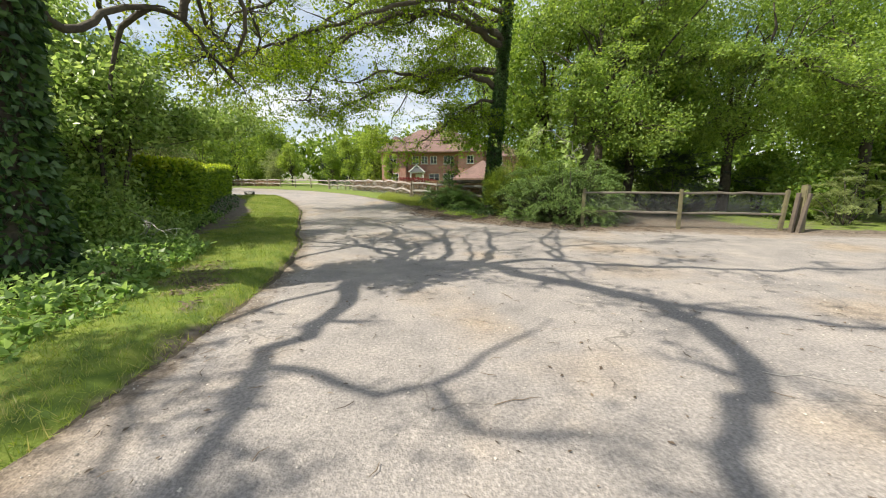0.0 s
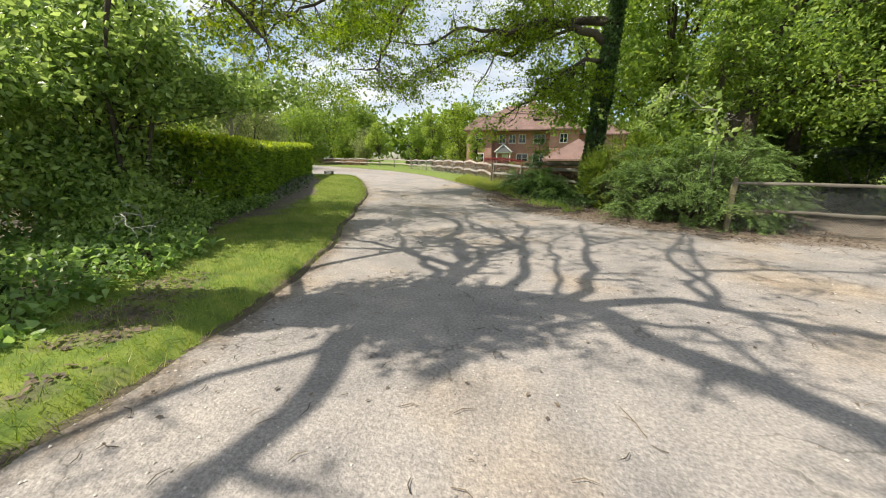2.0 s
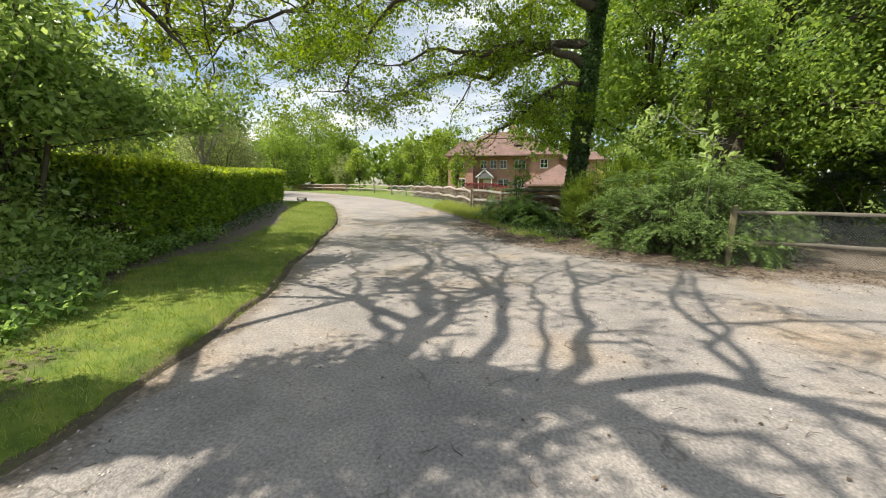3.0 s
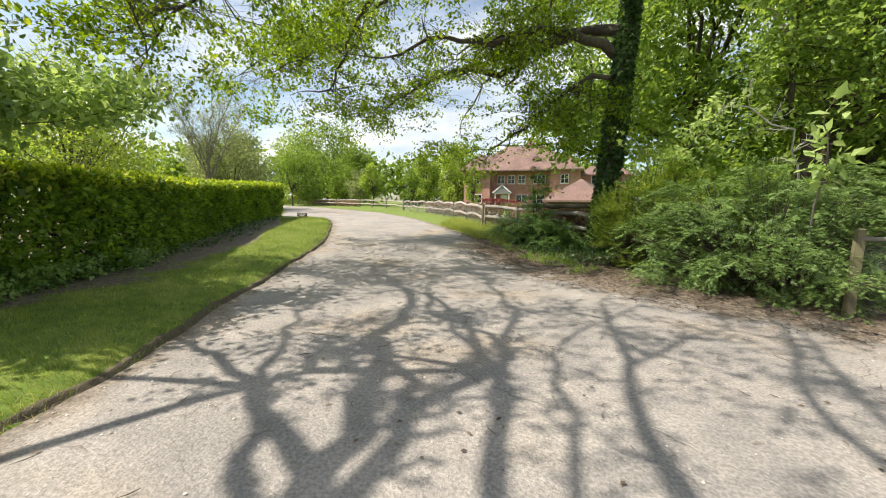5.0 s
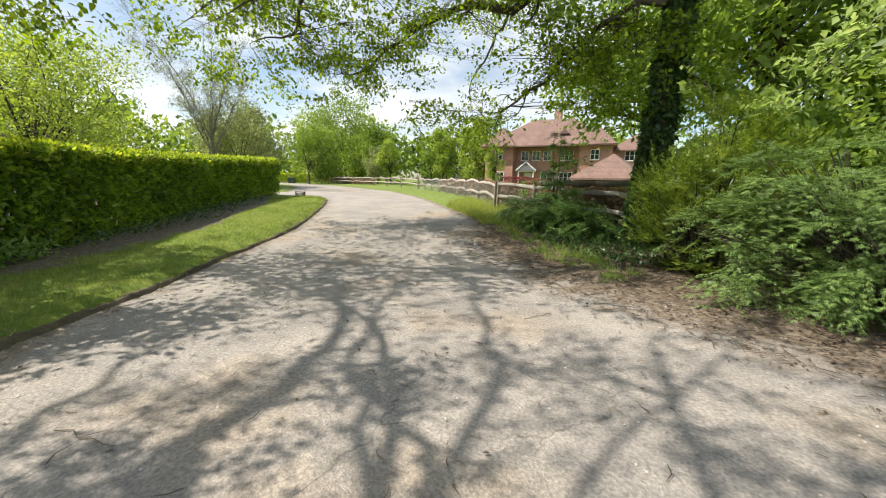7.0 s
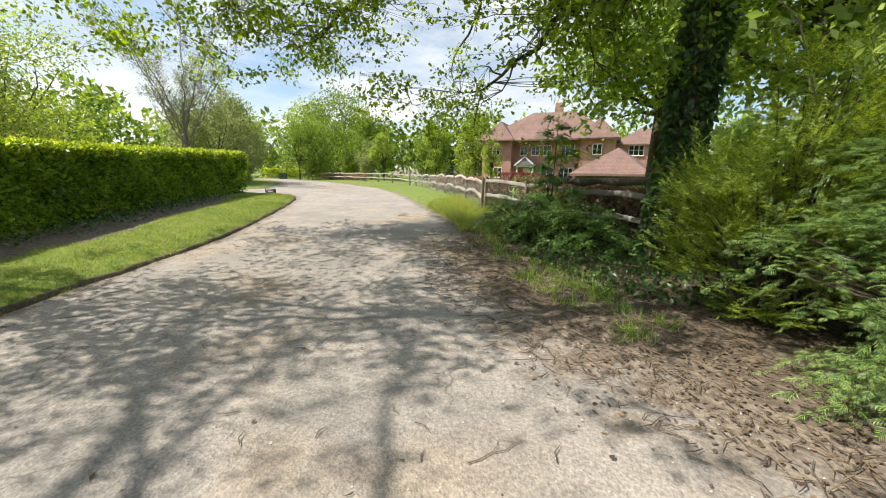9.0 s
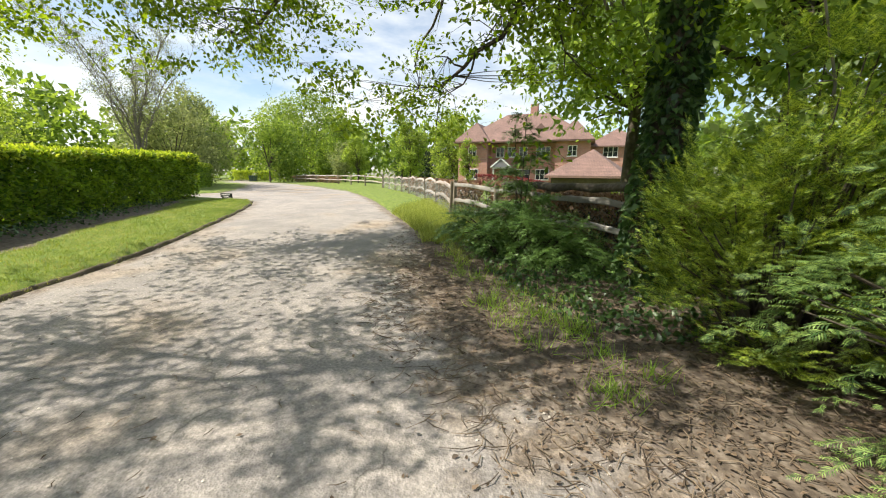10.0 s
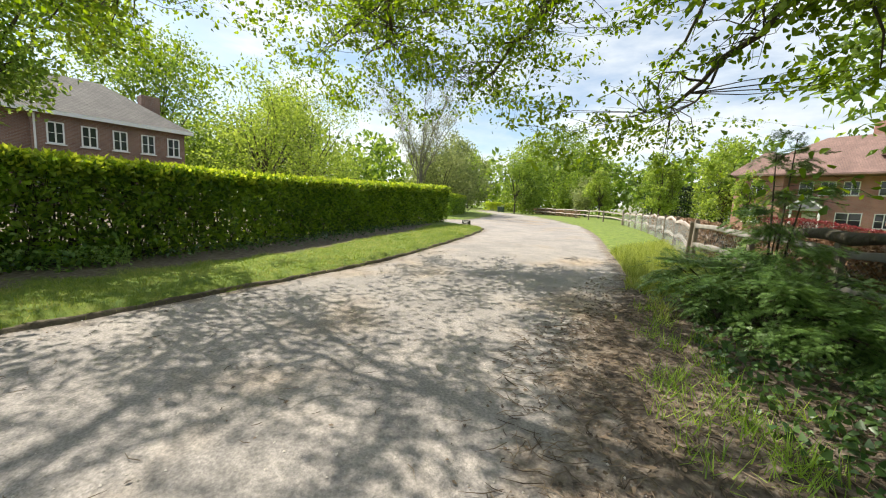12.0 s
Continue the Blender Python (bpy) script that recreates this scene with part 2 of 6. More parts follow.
def roadmat():
    """Worn, pale tarmac dressed with fine chippings: dusty patches, darker wheel runs, hairline cracks."""
    m = bpy.data.materials.new("worn_tarmac")
    m.use_nodes = True
    n, l = m.node_tree.nodes, m.node_tree.links
    p = n["Principled BSDF"]
    p.inputs["Roughness"].default_value = 0.92
    co = n.new("ShaderNodeTexCoord")

    def tex(kind, scale, detail=4.0):
        t = n.new(kind)
        t.inputs["Scale"].default_value = scale
        if kind == "ShaderNodeTexNoise":
            t.inputs["Detail"].default_value = detail
        l.new(co.outputs["Object"], t.inputs["Vector"])
        return t

    def ramp(src, stops):
        r = n.new("ShaderNodeValToRGB")
        while len(r.color_ramp.elements) < len(stops):
            r.color_ramp.elements.new(0.5)
        for e, (pos, c) in zip(r.color_ramp.elements, stops):
            e.position, e.color = pos, (*c, 1)
        l.new(src, r.inputs["Fac"])
        return r.outputs["Color"]

    def mix(kind, fac, a, b):
        x = n.new("ShaderNodeMixRGB")
        x.blend_type = kind
        if isinstance(fac, float):
            x.inputs["Fac"].default_value = fac
        else:
            l.new(fac, x.inputs["Fac"])
        l.new(a, x.inputs["Color1"])
        l.new(b, x.inputs["Color2"])
        return x.outputs["Color"]

    base = ramp(tex("ShaderNodeTexNoise", 0.9, 7).outputs["Fac"], [(0.3, (0.215, 0.198, 0.187)), (0.5, (0.272, 0.248, 0.232)), (0.72, (0.325, 0.29, 0.262))])
    dusty = ramp(tex("ShaderNodeTexNoise", 0.38, 8).outputs["Fac"], [(0.52, (0, 0, 0)), (0.66, (1, 1, 1))])
    dust = ramp(tex("ShaderNodeTexNoise", 6.0, 6).outputs["Fac"], [(0.3, (0.235, 0.18, 0.135)), (0.7, (0.36, 0.30, 0.235))])
    col = mix("MIX", dusty, base, dust)
    ed, ea = n.new("ShaderNodeAttribute"), n.new("ShaderNodeMath")
    ed.attribute_name, ea.operation = "edge", "ADD"
    l.new(ed.outputs["Fac"], ea.inputs[0])
    l.new(tex("ShaderNodeTexNoise", 2.4, 8).outputs["Fac"], ea.inputs[1])
    soiled = ramp(ea.outputs[0], [(0.72, (0, 0, 0)), (1.0, (0.9, 0.9, 0.9))])
    soil = ramp(tex("ShaderNodeTexNoise", 16.0, 8).outputs["Fac"], [(0.3, (0.085, 0.064, 0.047)), (0.5, (0.16, 0.125, 0.095)), (0.7, (0.27, 0.22, 0.17))])
    col = mix("MIX", soiled, col, soil)
    grit = ramp(tex("ShaderNodeTexVoronoi", 75).outputs["Color"], [(0.05, (0.45, 0.45, 0.45)), (0.5, (0.52, 0.52, 0.52)), (0.95, (0.72, 0.71, 0.69))])
    col = mix("OVERLAY", 0.45, col, grit)
    grain = ramp(tex("ShaderNodeTexNoise", 38, 8).outputs["Fac"], [(0.35, (0.33, 0.33, 0.33)), (0.65, (0.66, 0.66, 0.66))])
    col = mix("OVERLAY", 0.7, col, grain)
    blot = ramp(tex("ShaderNodeTexNoise", 3.1, 6).outputs["Fac"], [(0.35, (0.42, 0.42, 0.42)), (0.65, (0.58, 0.575, 0.56))])
    col = mix("OVERLAY", 0.6, col, blot)
    # hairline cracks along warped cell borders
    wob = n.new("ShaderNodeMixRGB")
    wob.blend_type, wob.inputs["Fac"].default_value = "LINEAR_LIGHT", 0.22
    l.new(co.outputs["Object"], wob.inputs["Color1"])
    l.new(tex("ShaderNodeTexNoise", 2.6, 6).outputs["Color"], wob.inputs["Color2"])
    vo = n.new("ShaderNodeTexVoronoi")
    vo.feature = "DISTANCE_TO_EDGE"
    vo.inputs["Scale"].default_value = 0.75
    l.new(wob.outputs["Color"], vo.inputs["Vector"])
    line = ramp(vo.outputs["Distance"], [(0.0, (1, 1, 1)), (0.009, (0, 0, 0))])
    part_ = ramp(tex("ShaderNodeTexNoise", 0.7, 3).outputs["Fac"], [(0.5, (0, 0, 0)), (0.58, (0.75, 0.75, 0.75))])
    lf = mix("MULTIPLY", 1.0, line, part_)
    rgb = n.new("ShaderNodeRGB")
    rgb.outputs[0].default_value = (0.11, 0.10, 0.085, 1)
    col = mix("MIX", lf, col, rgb.outputs[0])
    l.new(col, p.inputs["Base Color"])
    bp, bp2 = n.new("ShaderNodeBump"), n.new("ShaderNodeBump")
    bp.inputs["Strength"].default_value, bp.inputs["Distance"].default_value = 0.45, 0.010
    bp2.inputs["Strength"].default_value, bp2.inputs["Distance"].default_value = 0.6, 0.02
    l.new(tex("ShaderNodeTexVoronoi", 70).outputs["Distance"], bp.inputs["Height"])
    l.new(tex("ShaderNodeTexNoise", 14, 8).outputs["Fac"], bp2.inputs["Height"])
    l.new(bp.outputs["Normal"], bp2.inputs["Normal"])
    l.new(bp2.outputs["Normal"], p.inputs["Normal"])
    return m


def groundmat():
    """Earth with dry bits, turf where the sheet's 'turf' value says that grass grows."""
    m = bpy.data.materials.new("earth_and_turf")
    m.use_nodes = True
    n, l = m.node_tree.nodes, m.node_tree.links
    p = n["Principled BSDF"]
    p.inputs["Roughness"].default_value = 0.95
    co, at = n.new("ShaderNodeTexCoord"), n.new("ShaderNodeAttribute")
    at.attribute_name = "turf"

    def noisy(scale, detail, stops):
        t, r = n.new("ShaderNodeTexNoise"), n.new("ShaderNodeValToRGB")
        t.inputs["Scale"].default_value, t.inputs["Detail"].default_value = scale, detail
        l.new(co.outputs["Object"], t.inputs["Vector"])
        while len(r.color_ramp.elements) < len(stops):
            r.color_ramp.elements.new(0.5)
        for e, (pos, c) in zip(r.color_ramp.elements, stops):
            e.position, e.color = pos, (*c, 1)
        l.new(t.outputs["Fac"], r.inputs["Fac"])
        return t.outputs["Fac"], r.outputs["Color"]

    _, soil = noisy(14, 9, [(0.3, (0.062, 0.047, 0.034)), (0.5, (0.125, 0.097, 0.072)), (0.7, (0.22, 0.18, 0.14))])
    _, turf = noisy(5, 9, [(0.3, (0.07, 0.12, 0.015)), (0.5, (0.13, 0.185, 0.022)), (0.72, (0.21, 0.245, 0.04))])
    f, _ = noisy(3.2, 7, [(0, (0, 0, 0)), (1, (1, 1, 1))])
    s = n.new("ShaderNodeMath")
    s.operation = "ADD"
    l.new(f, s.inputs[0])
    l.new(at.outputs["Fac"], s.inputs[1])
    r = n.new("ShaderNodeMapRange")
    r.inputs["From Min"].default_value, r.inputs["From Max"].default_value = 0.85, 1.15
    l.new(s.outputs[0], r.inputs["Value"])
    x = n.new("ShaderNodeMixRGB")
    l.new(r.outputs["Result"], x.inputs["Fac"])
    l.new(soil, x.inputs["Color1"])
    l.new(turf, x.inputs["Color2"])
    l.new(x.outputs["Color"], p.inputs["Base Color"])
    bp, h = n.new("ShaderNodeBump"), n.new("ShaderNodeTexNoise")
    h.inputs["Scale"].default_value, h.inputs["Detail"].default_value = 45, 8
    bp.inputs["Strength"].default_value, bp.inputs["Distance"].default_value = 0.55, 0.014
    l.new(co.outputs["Object"], h.inputs["Vector"])
    l.new(h.outputs["Fac"], bp.inputs["Height"])
    l.new(bp.outputs["Normal"], p.inputs["Normal"])
    return m


M_ROAD, M_GROUND = roadmat(), groundmat()


# ---- mesh helpers ----
def mesh_np(name, verts, faces, material=None, smooth=False):
    """A mesh from arrays: verts (n, 3), faces (m, k)."""
    verts, faces = np.asarray(verts, np.float32), np.asarray(faces, np.int32)
    me = bpy.data.meshes.new(name)
    me.vertices.add(len(verts))
    me.vertices.foreach_set("co", verts.ravel())
    k = faces.shape[1]
    me.loops.add(faces.size)
    me.loops.foreach_set("vertex_index", faces.ravel())
    me.polygons.add(len(faces))
    me.polygons.foreach_set("loop_start", np.arange(0, faces.size, k, dtype=np.int32))
    if smooth:
        me.polygons.foreach_set("use_smooth", np.ones(len(faces), bool))
    me.update(calc_edges=True)
    if material:
        me.materials.append(material)
    return me


def empty(name, x=0.0, y=0.0, z=0.0, rz=0.0, label="", category="", group="", kind=""):
    ob = new(name)
    ob.matrix_world = pose(x, y, z, 0, 0, rz)
    ob.empty_display_size = 0.2
    return tagged(ob, label, category, group, kind)


def attach(name, me, parent, label=""):
    """A mesh in the parent's own coordinates, as one part under it."""
    ob = new(name, me)
    ob.parent = parent
    return tagged(ob, label)


def part(name, bm, material, parent, label="", smooth=False):
    me = bpy.data.meshes.new(name)
    for f in bm.faces:
        f.smooth = smooth
    bm.to_mesh(me)
    bm.free()
    me.materials.append(material)
    return attach(name, me, parent, label)


def box(x0, y0, z0, x1, y1, z1, bevel=0.0, seg=1):
    bm = bmesh.new()
    bmesh.ops.create_cube(bm, size=1, matrix=Matrix.Translation(((x0 + x1) / 2, (y0 + y1) / 2, (z0 + z1) / 2)) @ Matrix.Diagonal((x1 - x0, y1 - y0, z1 - z0, 1)))
    if bevel:
        bmesh.ops.bevel(bm, geom=bm.edges[:], offset=bevel, segments=seg, affect="EDGES")
    return bm


def tube_arrays(pts, rad, sides):
    """Rings round a polyline, closed at the tip."""
    P = np.asarray(pts, float)
    n = len(P)
    T = np.gradient(P, axis=0)
    T /= np.linalg.norm(T, axis=1)[:, None] + 1e-9
    ref = np.array([0.0, 0.0, 1.0]) if abs(T[:, 2]).mean() < 0.8 else np.array([1.0, 0.0, 0.0])
    U = np.cross(T, ref)
    U /= np.linalg.norm(U, axis=1)[:, None] + 1e-9
    V = np.cross(T, U)
    a = np.arange(sides) * 2 * np.pi / sides
    R = np.asarray(rad, float)
    ring = P[:, None] + R[:, None, None] * (np.cos(a)[None, :, None] * U[:, None] + np.sin(a)[None, :, None] * V[:, None])
    i, j = np.meshgrid(np.arange(n - 1), np.arange(sides), indexing="ij")
    k = (j + 1) % sides
    F = np.stack([i * sides + j, i * sides + k, (i + 1) * sides + k, (i + 1) * sides + j], -1).reshape(-1, 4)
    return ring.reshape(-1, 3), F


def tubes_mesh(name, tubes, material):
    """tubes: (points, radii, sides) each; one mesh."""
    vs, fs, off = [], [], 0
    for pts, rad, sides in tubes:
        v, f = tube_arrays(pts, rad, sides)
        vs.append(v)
        fs.append(f + off)
        off += len(v)
    return mesh_np(name, np.concatenate(vs), np.concatenate(fs), material, True)


LEAF_PLAIN = (np.array([(0, 0, 0), (0.45, 0.27, 0.06), (1, 0, -0.05), (0.45, -0.27, 0.06)]), np.array([(0, 2, 1), (0, 3, 2)]))
LEAF_OAK = (np.array([(0, 0, 0), (0.3, 0.17, 0.05), (0.5, 0.1, 0.03), (0.76, 0.3, 0.06), (1, 0, -0.06), (0.3, -0.17, 0.05), (0.5, -0.1, 0.03), (0.76, -0.3, 0.06)]),
            np.array([(0, 4, 3, 1), (0, 5, 7, 4)]))
LEAF_IVY = (np.array([(0, 0, 0), (0.05, 0.38, 0.02), (0.4, 0.3, 0.05), (1, 0, -0.08), (0.05, -0.38, 0.02), (0.4, -0.3, 0.05)]), np.array([(0, 3, 2, 1), (0, 4, 5, 3)]))
def pinnate(pairs, width, reach):
    """A flat feathery frond: a spine and thin side sprigs."""
    v, f = [(0, 0, 0), (0.5, width, 0.02), (1, 0, -0.12), (0.5, -width, 0.02)], [(0, 1, 2, 3)]
    for k in range(pairs):
        t = 0.12 + 0.72 * k / pairs
        for s in (1, -1):
            L, n = reach * (1 - 0.65 * k / pairs), len(v)
            v += [(t, 0, 0), (t + 0.55 * L - width, s * 0.5 * L, 0.01), (t + 0.95 * L, s * L, -0.07), (t + 0.55 * L + width, s * 0.45 * L, 0.0)]
            f.append((n, n + 1, n + 2, n + 3) if s < 0 else (n, n + 3, n + 2, n + 1))
    return np.array(v), np.array(f)


SPRAY = pinnate(6, 0.03, 0.27)
BLADE = (np.array([(0, -0.03, 0), (0, 0.03, 0), (1, 0, 0)]), np.array([(0, 1, 2)]))


def unit(a):
    return a / (np.linalg.norm(a, axis=1)[:, None] + 1e-9)


def leaves_mesh(name, pos, size, rng, material, shape=LEAF_PLAIN, along=None, up=0.8, jitter=1.0, vary=0.35):
    """One small leaf at each place; along: the way it grows, up: how flat it lies."""
    N = len(pos)
    D = rng.normal(size=(N, 3)) * jitter
    if along is not None:
        D = D + along
    if up >= 1.5:
        D[:, 2] *= 0.12
    D = unit(D)
    Nn = rng.normal(size=(N, 3)) + np.array([0, 0, up * 2.0])
    W = unit(np.cross(Nn, D))
    Nn = np.cross(D, W)
    s = (size * (1 + vary * rng.uniform(-1, 1, N)))[:, None, None]
    tv, tf = shape
    V = pos[:, None] + s * (tv[None, :, 0:1] * D[:, None] + tv[None, :, 1:2] * W[:, None] + tv[None, :, 2:3] * Nn[:, None])
    F = tf[None] + (np.arange(N) * len(tv))[:, None, None]
    return mesh_np(name, V.reshape(-1, 3), F.reshape(-1, tf.shape[1]), material)


# ---- the lie of the land ----
ROAD = [(-2.5, -30), (-2.35, -4), (-2.3, 1.8), (-2.35, 3.0), (-2.45, 4.4), (-2.65, 5.8), (-2.95, 7.2), (-3.35, 8.7), (-4.15, 10.5), (-4.65, 12.0), (-5.35, 13.8),
        (-6.3, 16.6), (-7.4, 19.0), (-9.1, 22.2), (-10.6, 24.7), (-11.6, 25.9), (-13.2, 26.3), (-16.5, 26.6), (-24, 26.5), (-24, 29.6), (-18.4, 29.2), (-18.3, 31.0),
        (-22, 36.0), (-30, 45), (-45, 58.5), (-75, 86), (-120, 128), (-124, 134), (-75, 95), (-45, 67), (-27, 52.3), (-17, 41.5), (-12.7, 36.9), (-7, 28.3),
        (-4.75, 24.7), (-3.0, 22), (-2.2, 20.6), (-1.35, 18.4), (-0.7, 16.5), (0.5, 14.9), (1.4, 14.2), (3.4, 12.6), (4.6, 12.0), (7.5, 11.6), (10.6, 11.0), (13, 10.6), (24, 8.5), (24, -30)]


def inside(poly, x, y):
    c = np.zeros(x.shape, bool)
    for (x0, y0), (x1, y1) in zip(poly, poly[1:] + poly[:1]):
        cond = (y0 > y) != (y1 > y)
        with np.errstate(divide="ignore", invalid="ignore"):
            c ^= cond & (x < (x1 - x0) * (y - y0) / ((y1 - y0) or 1e-9) + x0)
    return c


def road_distance(x, y):
    """Metres from the road's edge, negative on the road."""
    d = np.full(x.shape, 1e9)
    for (x0, y0), (x1, y1) in zip(ROAD, ROAD[1:] + ROAD[:1]):
        vx, vy = x1 - x0, y1 - y0
        u = np.clip(((x - x0) * vx + (y - y0) * vy) / (vx * vx + vy * vy), 0, 1)
        d = np.minimum(d, np.hypot(x - x0 - u * vx, y - y0 - u * vy))
    return np.where(inside(ROAD, x, y), -d, d)


def wobble(x, y, s=1.0):
    """A cheap smooth unevenness, about -1 to 1."""
    return (np.sin(x * 1.7 * s + 1.3) * np.cos(y * 1.3 * s + 0.4) + 0.6 * np.sin(x * 3.9 * s + y * 2.7 * s) + 0.4 * np.cos(x * 7.1 * s - y * 6.3 * s + 2)) / 2.0


def smooth01(t):
    t = np.clip(t, 0, 1)
    return t * t * (3 - 2 * t)


def base_height(x, y):
    """The slope of the land: level, then a gentle rise along the lane, falling towards the house."""
    z = 0.5 * smooth01((y - 12) / 18)
    return z - 0.9 * smooth01((x + 4.5) / 8) * smooth01((y - 24) / 14)


def ground_height(x, y):
    x, y = np.asarray(x, float), np.asarray(y, float)
    d = road_distance(x, y)
    left = smooth01((-1.5 - x - np.maximum(y - 14, 0) * 0.42) / 1.0)
    verge = (0.04 + 0.07 * left) * smooth01(d / 0.22) + 0.05 * left * smooth01((d - 0.5) / 2)
    bumps = 0.018 * wobble(x, y, 1.1) * smooth01(d / 0.6)
    return base_height(x, y) + np.where(d > 0, verge + bumps, -0.06)


def gz(x, y):
    return float(ground_height(np.array([x]), np.array([y]))[0])


def turf_value(x, y):
    """How readily grass grows: verges and lawns yes; under the trees and by the hedge no."""
    d = road_distance(x, y)
    t = np.full(x.shape, 0.75)
    left = x < -2 - np.maximum(y - 14, 0) * 0.42
    t = np.where(left & (y < 27), 0.85 - 0.75 * smooth01((d - 1.75 - 0.55 * wobble(x, y, 0.6)) / 0.8) - 0.38 * smooth01(wobble(x * 1.3 + 5, y * 1.1, 0.8) * 2) * smooth01((9 - y) / 4), t)
    right = (x > -3.2) & (y < 20.2) & ~left
    t = np.where(right, 0.06 + 0.55 * smooth01((x - 9.0) / 2) * smooth01((d - 0.3) / 0.6), t)
    t = np.where((x > -3.5) & (x < 1.5) & (y >= 18.6) & (y < 22.5), 0.15 + 0.5 * smooth01((y - 18.6) / 2.5), t)
    return t + 0.10 * wobble(x, y, 0.9) - 0.35 * smooth01(1 - d / 0.12)


def axis(fine0, fine1, step, far):
    mid = np.arange(fine0, fine1 + step / 2, step)
    out, s = [], step
    lo, hi, v = [], [], fine1
    while v < far:
        s *= 1.18
        v += s
        hi.append(v)
    s, v = step, fine0
    while v > -far:
        s *= 1.18
        v -= s
        lo.append(v)
    return np.array(lo[::-1] + list(mid) + hi)


def sheet(name, xs, ys, height, keep, material):
    X, Y = np.meshgrid(xs, ys, indexing="ij")
    Z = height(X, Y)
    V = np.stack([X, Y, Z], -1).reshape(-1, 3)
    i, j = np.meshgrid(np.arange(len(xs) - 1), np.arange(len(ys) - 1), indexing="ij")
    a = i * len(ys) + j
    F = np.stack([a, a + len(ys), a + len(ys) + 1, a + 1], -1)
    if keep is not None:
        cx, cy = (X[:-1, :-1] + X[1:, 1:]) / 2, (Y[:-1, :-1] + Y[1:, 1:]) / 2
        F = F[keep(cx, cy)]
    F = F.reshape(-1, 4)
    used, inv = np.unique(F, return_inverse=True)
    return mesh_np(name, V[used], inv.reshape(-1, 4), material, True)


gm = sheet("ground", axis(-18, 14, 0.2, 900), axis(-3, 32, 0.2, 900), ground_height, None, M_GROUND)
co_ = np.empty(len(gm.vertices) * 3, np.float32)
gm.vertices.foreach_get("co", co_)
co_ = co_.reshape(-1, 3)
gm.attributes.new("turf", "FLOAT", "POINT").data.foreach_set("value", turf_value(co_[:, 0].astype(float), co_[:, 1].astype(float)).astype(np.float32))
tagged(new("ground", gm), "earth and mown turf either side of the lane", "ground", kind="structure")


# the cut edge of the turf: a low worn bank of soil standing over the tarmac
lip = np.array([(px, py) for px, py in ROAD[2:16]], float)
run_ = np.concatenate([[0], np.cumsum(np.linalg.norm(np.diff(lip, axis=0), axis=1))])
st_ = np.arange(0, run_[-1], 0.07)
lx, ly = np.interp(st_, run_, lip[:, 0]), np.interp(st_, run_, lip[:, 1])
gx_, gy_ = np.gradient(lx), np.gradient(ly)
gl_ = np.hypot(gx_, gy_)
nx_, ny_ = -gy_ / gl_, gx_ / gl_                      # towards the turf
lr = np.random.default_rng(152)
bite = 0.05 * wobble(st_ * 0.9, st_ * 0.4) + 0.007 * lr.normal(size=len(st_))
rise_ = (0.06 + 0.02 * wobble(st_ * 1.7, st_)) * (0.15 + 0.85 * smooth01((st_ - 2.0) / 6.0))
rows_ = []
for off, up in ((-0.03, -0.05), (-0.005, 0.35), (0.01, 0.8), (0.03, 1.0), (0.07, 0.9), (0.14, -0.2)):
    ox, oy = lx + nx_ * (off + bite), ly + ny_ * (off + bite)
    rows_.append(np.stack([ox, oy, base_height(ox, oy) + up * rise_ + 0.006 * lr.normal(size=len(st_)) * (0 < up < 1)], -1))
V_ = np.stack(rows_, 1).reshape(-1, 3)
a_, b_ = np.meshgrid(np.arange(len(st_) - 1), np.arange(5), indexing="ij")
q_ = a_ * 6 + b_
M_SOIL = mat("dark_verge_soil", [(0.3, (0.05, 0.038, 0.026)), (0.55, (0.10, 0.08, 0.05)), (0.8, (0.14, 0.15, 0.05))], 18, rough=0.95, bump=0.7, bump_scale=50, dist=0.015)
lip_me = mesh_np("turf_edge", V_, np.stack([q_, q_ + 6, q_ + 7, q_ + 1], -1).reshape(-1, 4)[:, ::-1], M_SOIL, True)
tagged(new("turf_edge", lip_me), "worn soil edge of the verge above the tarmac", "verge edge", kind="structure")


def road_height(x, y):
    return base_height(x, y) + 0.006 * wobble(x, y, 0.8)


rm = sheet("road", np.arange(-124, 24.01, 0.25), np.arange(-30, 134.01, 0.25), road_height,
           lambda x, y: road_distance(x, y) < 0.35, M_ROAD)
co_ = np.empty(len(rm.vertices) * 3, np.float32)
rm.vertices.foreach_get("co", co_)
co_ = co_.reshape(-1, 3).astype(float)
rd_ = road_distance(co_[:, 0], co_[:, 1])
wide = 0.45 + 1.3 * smooth01((co_[:, 0] + 1.5) / 2) * smooth01((co_[:, 1] - 8) / 3) * smooth01((22 - co_[:, 1]) / 3)
rm.attributes.new("edge", "FLOAT", "POINT").data.foreach_set("value", (0.55 * smooth01(1 + rd_ / wide)).astype(np.float32))
tagged(new("road", rm), "worn pale tarmac lane strewn with grit and twigs", "road", kind="structure")


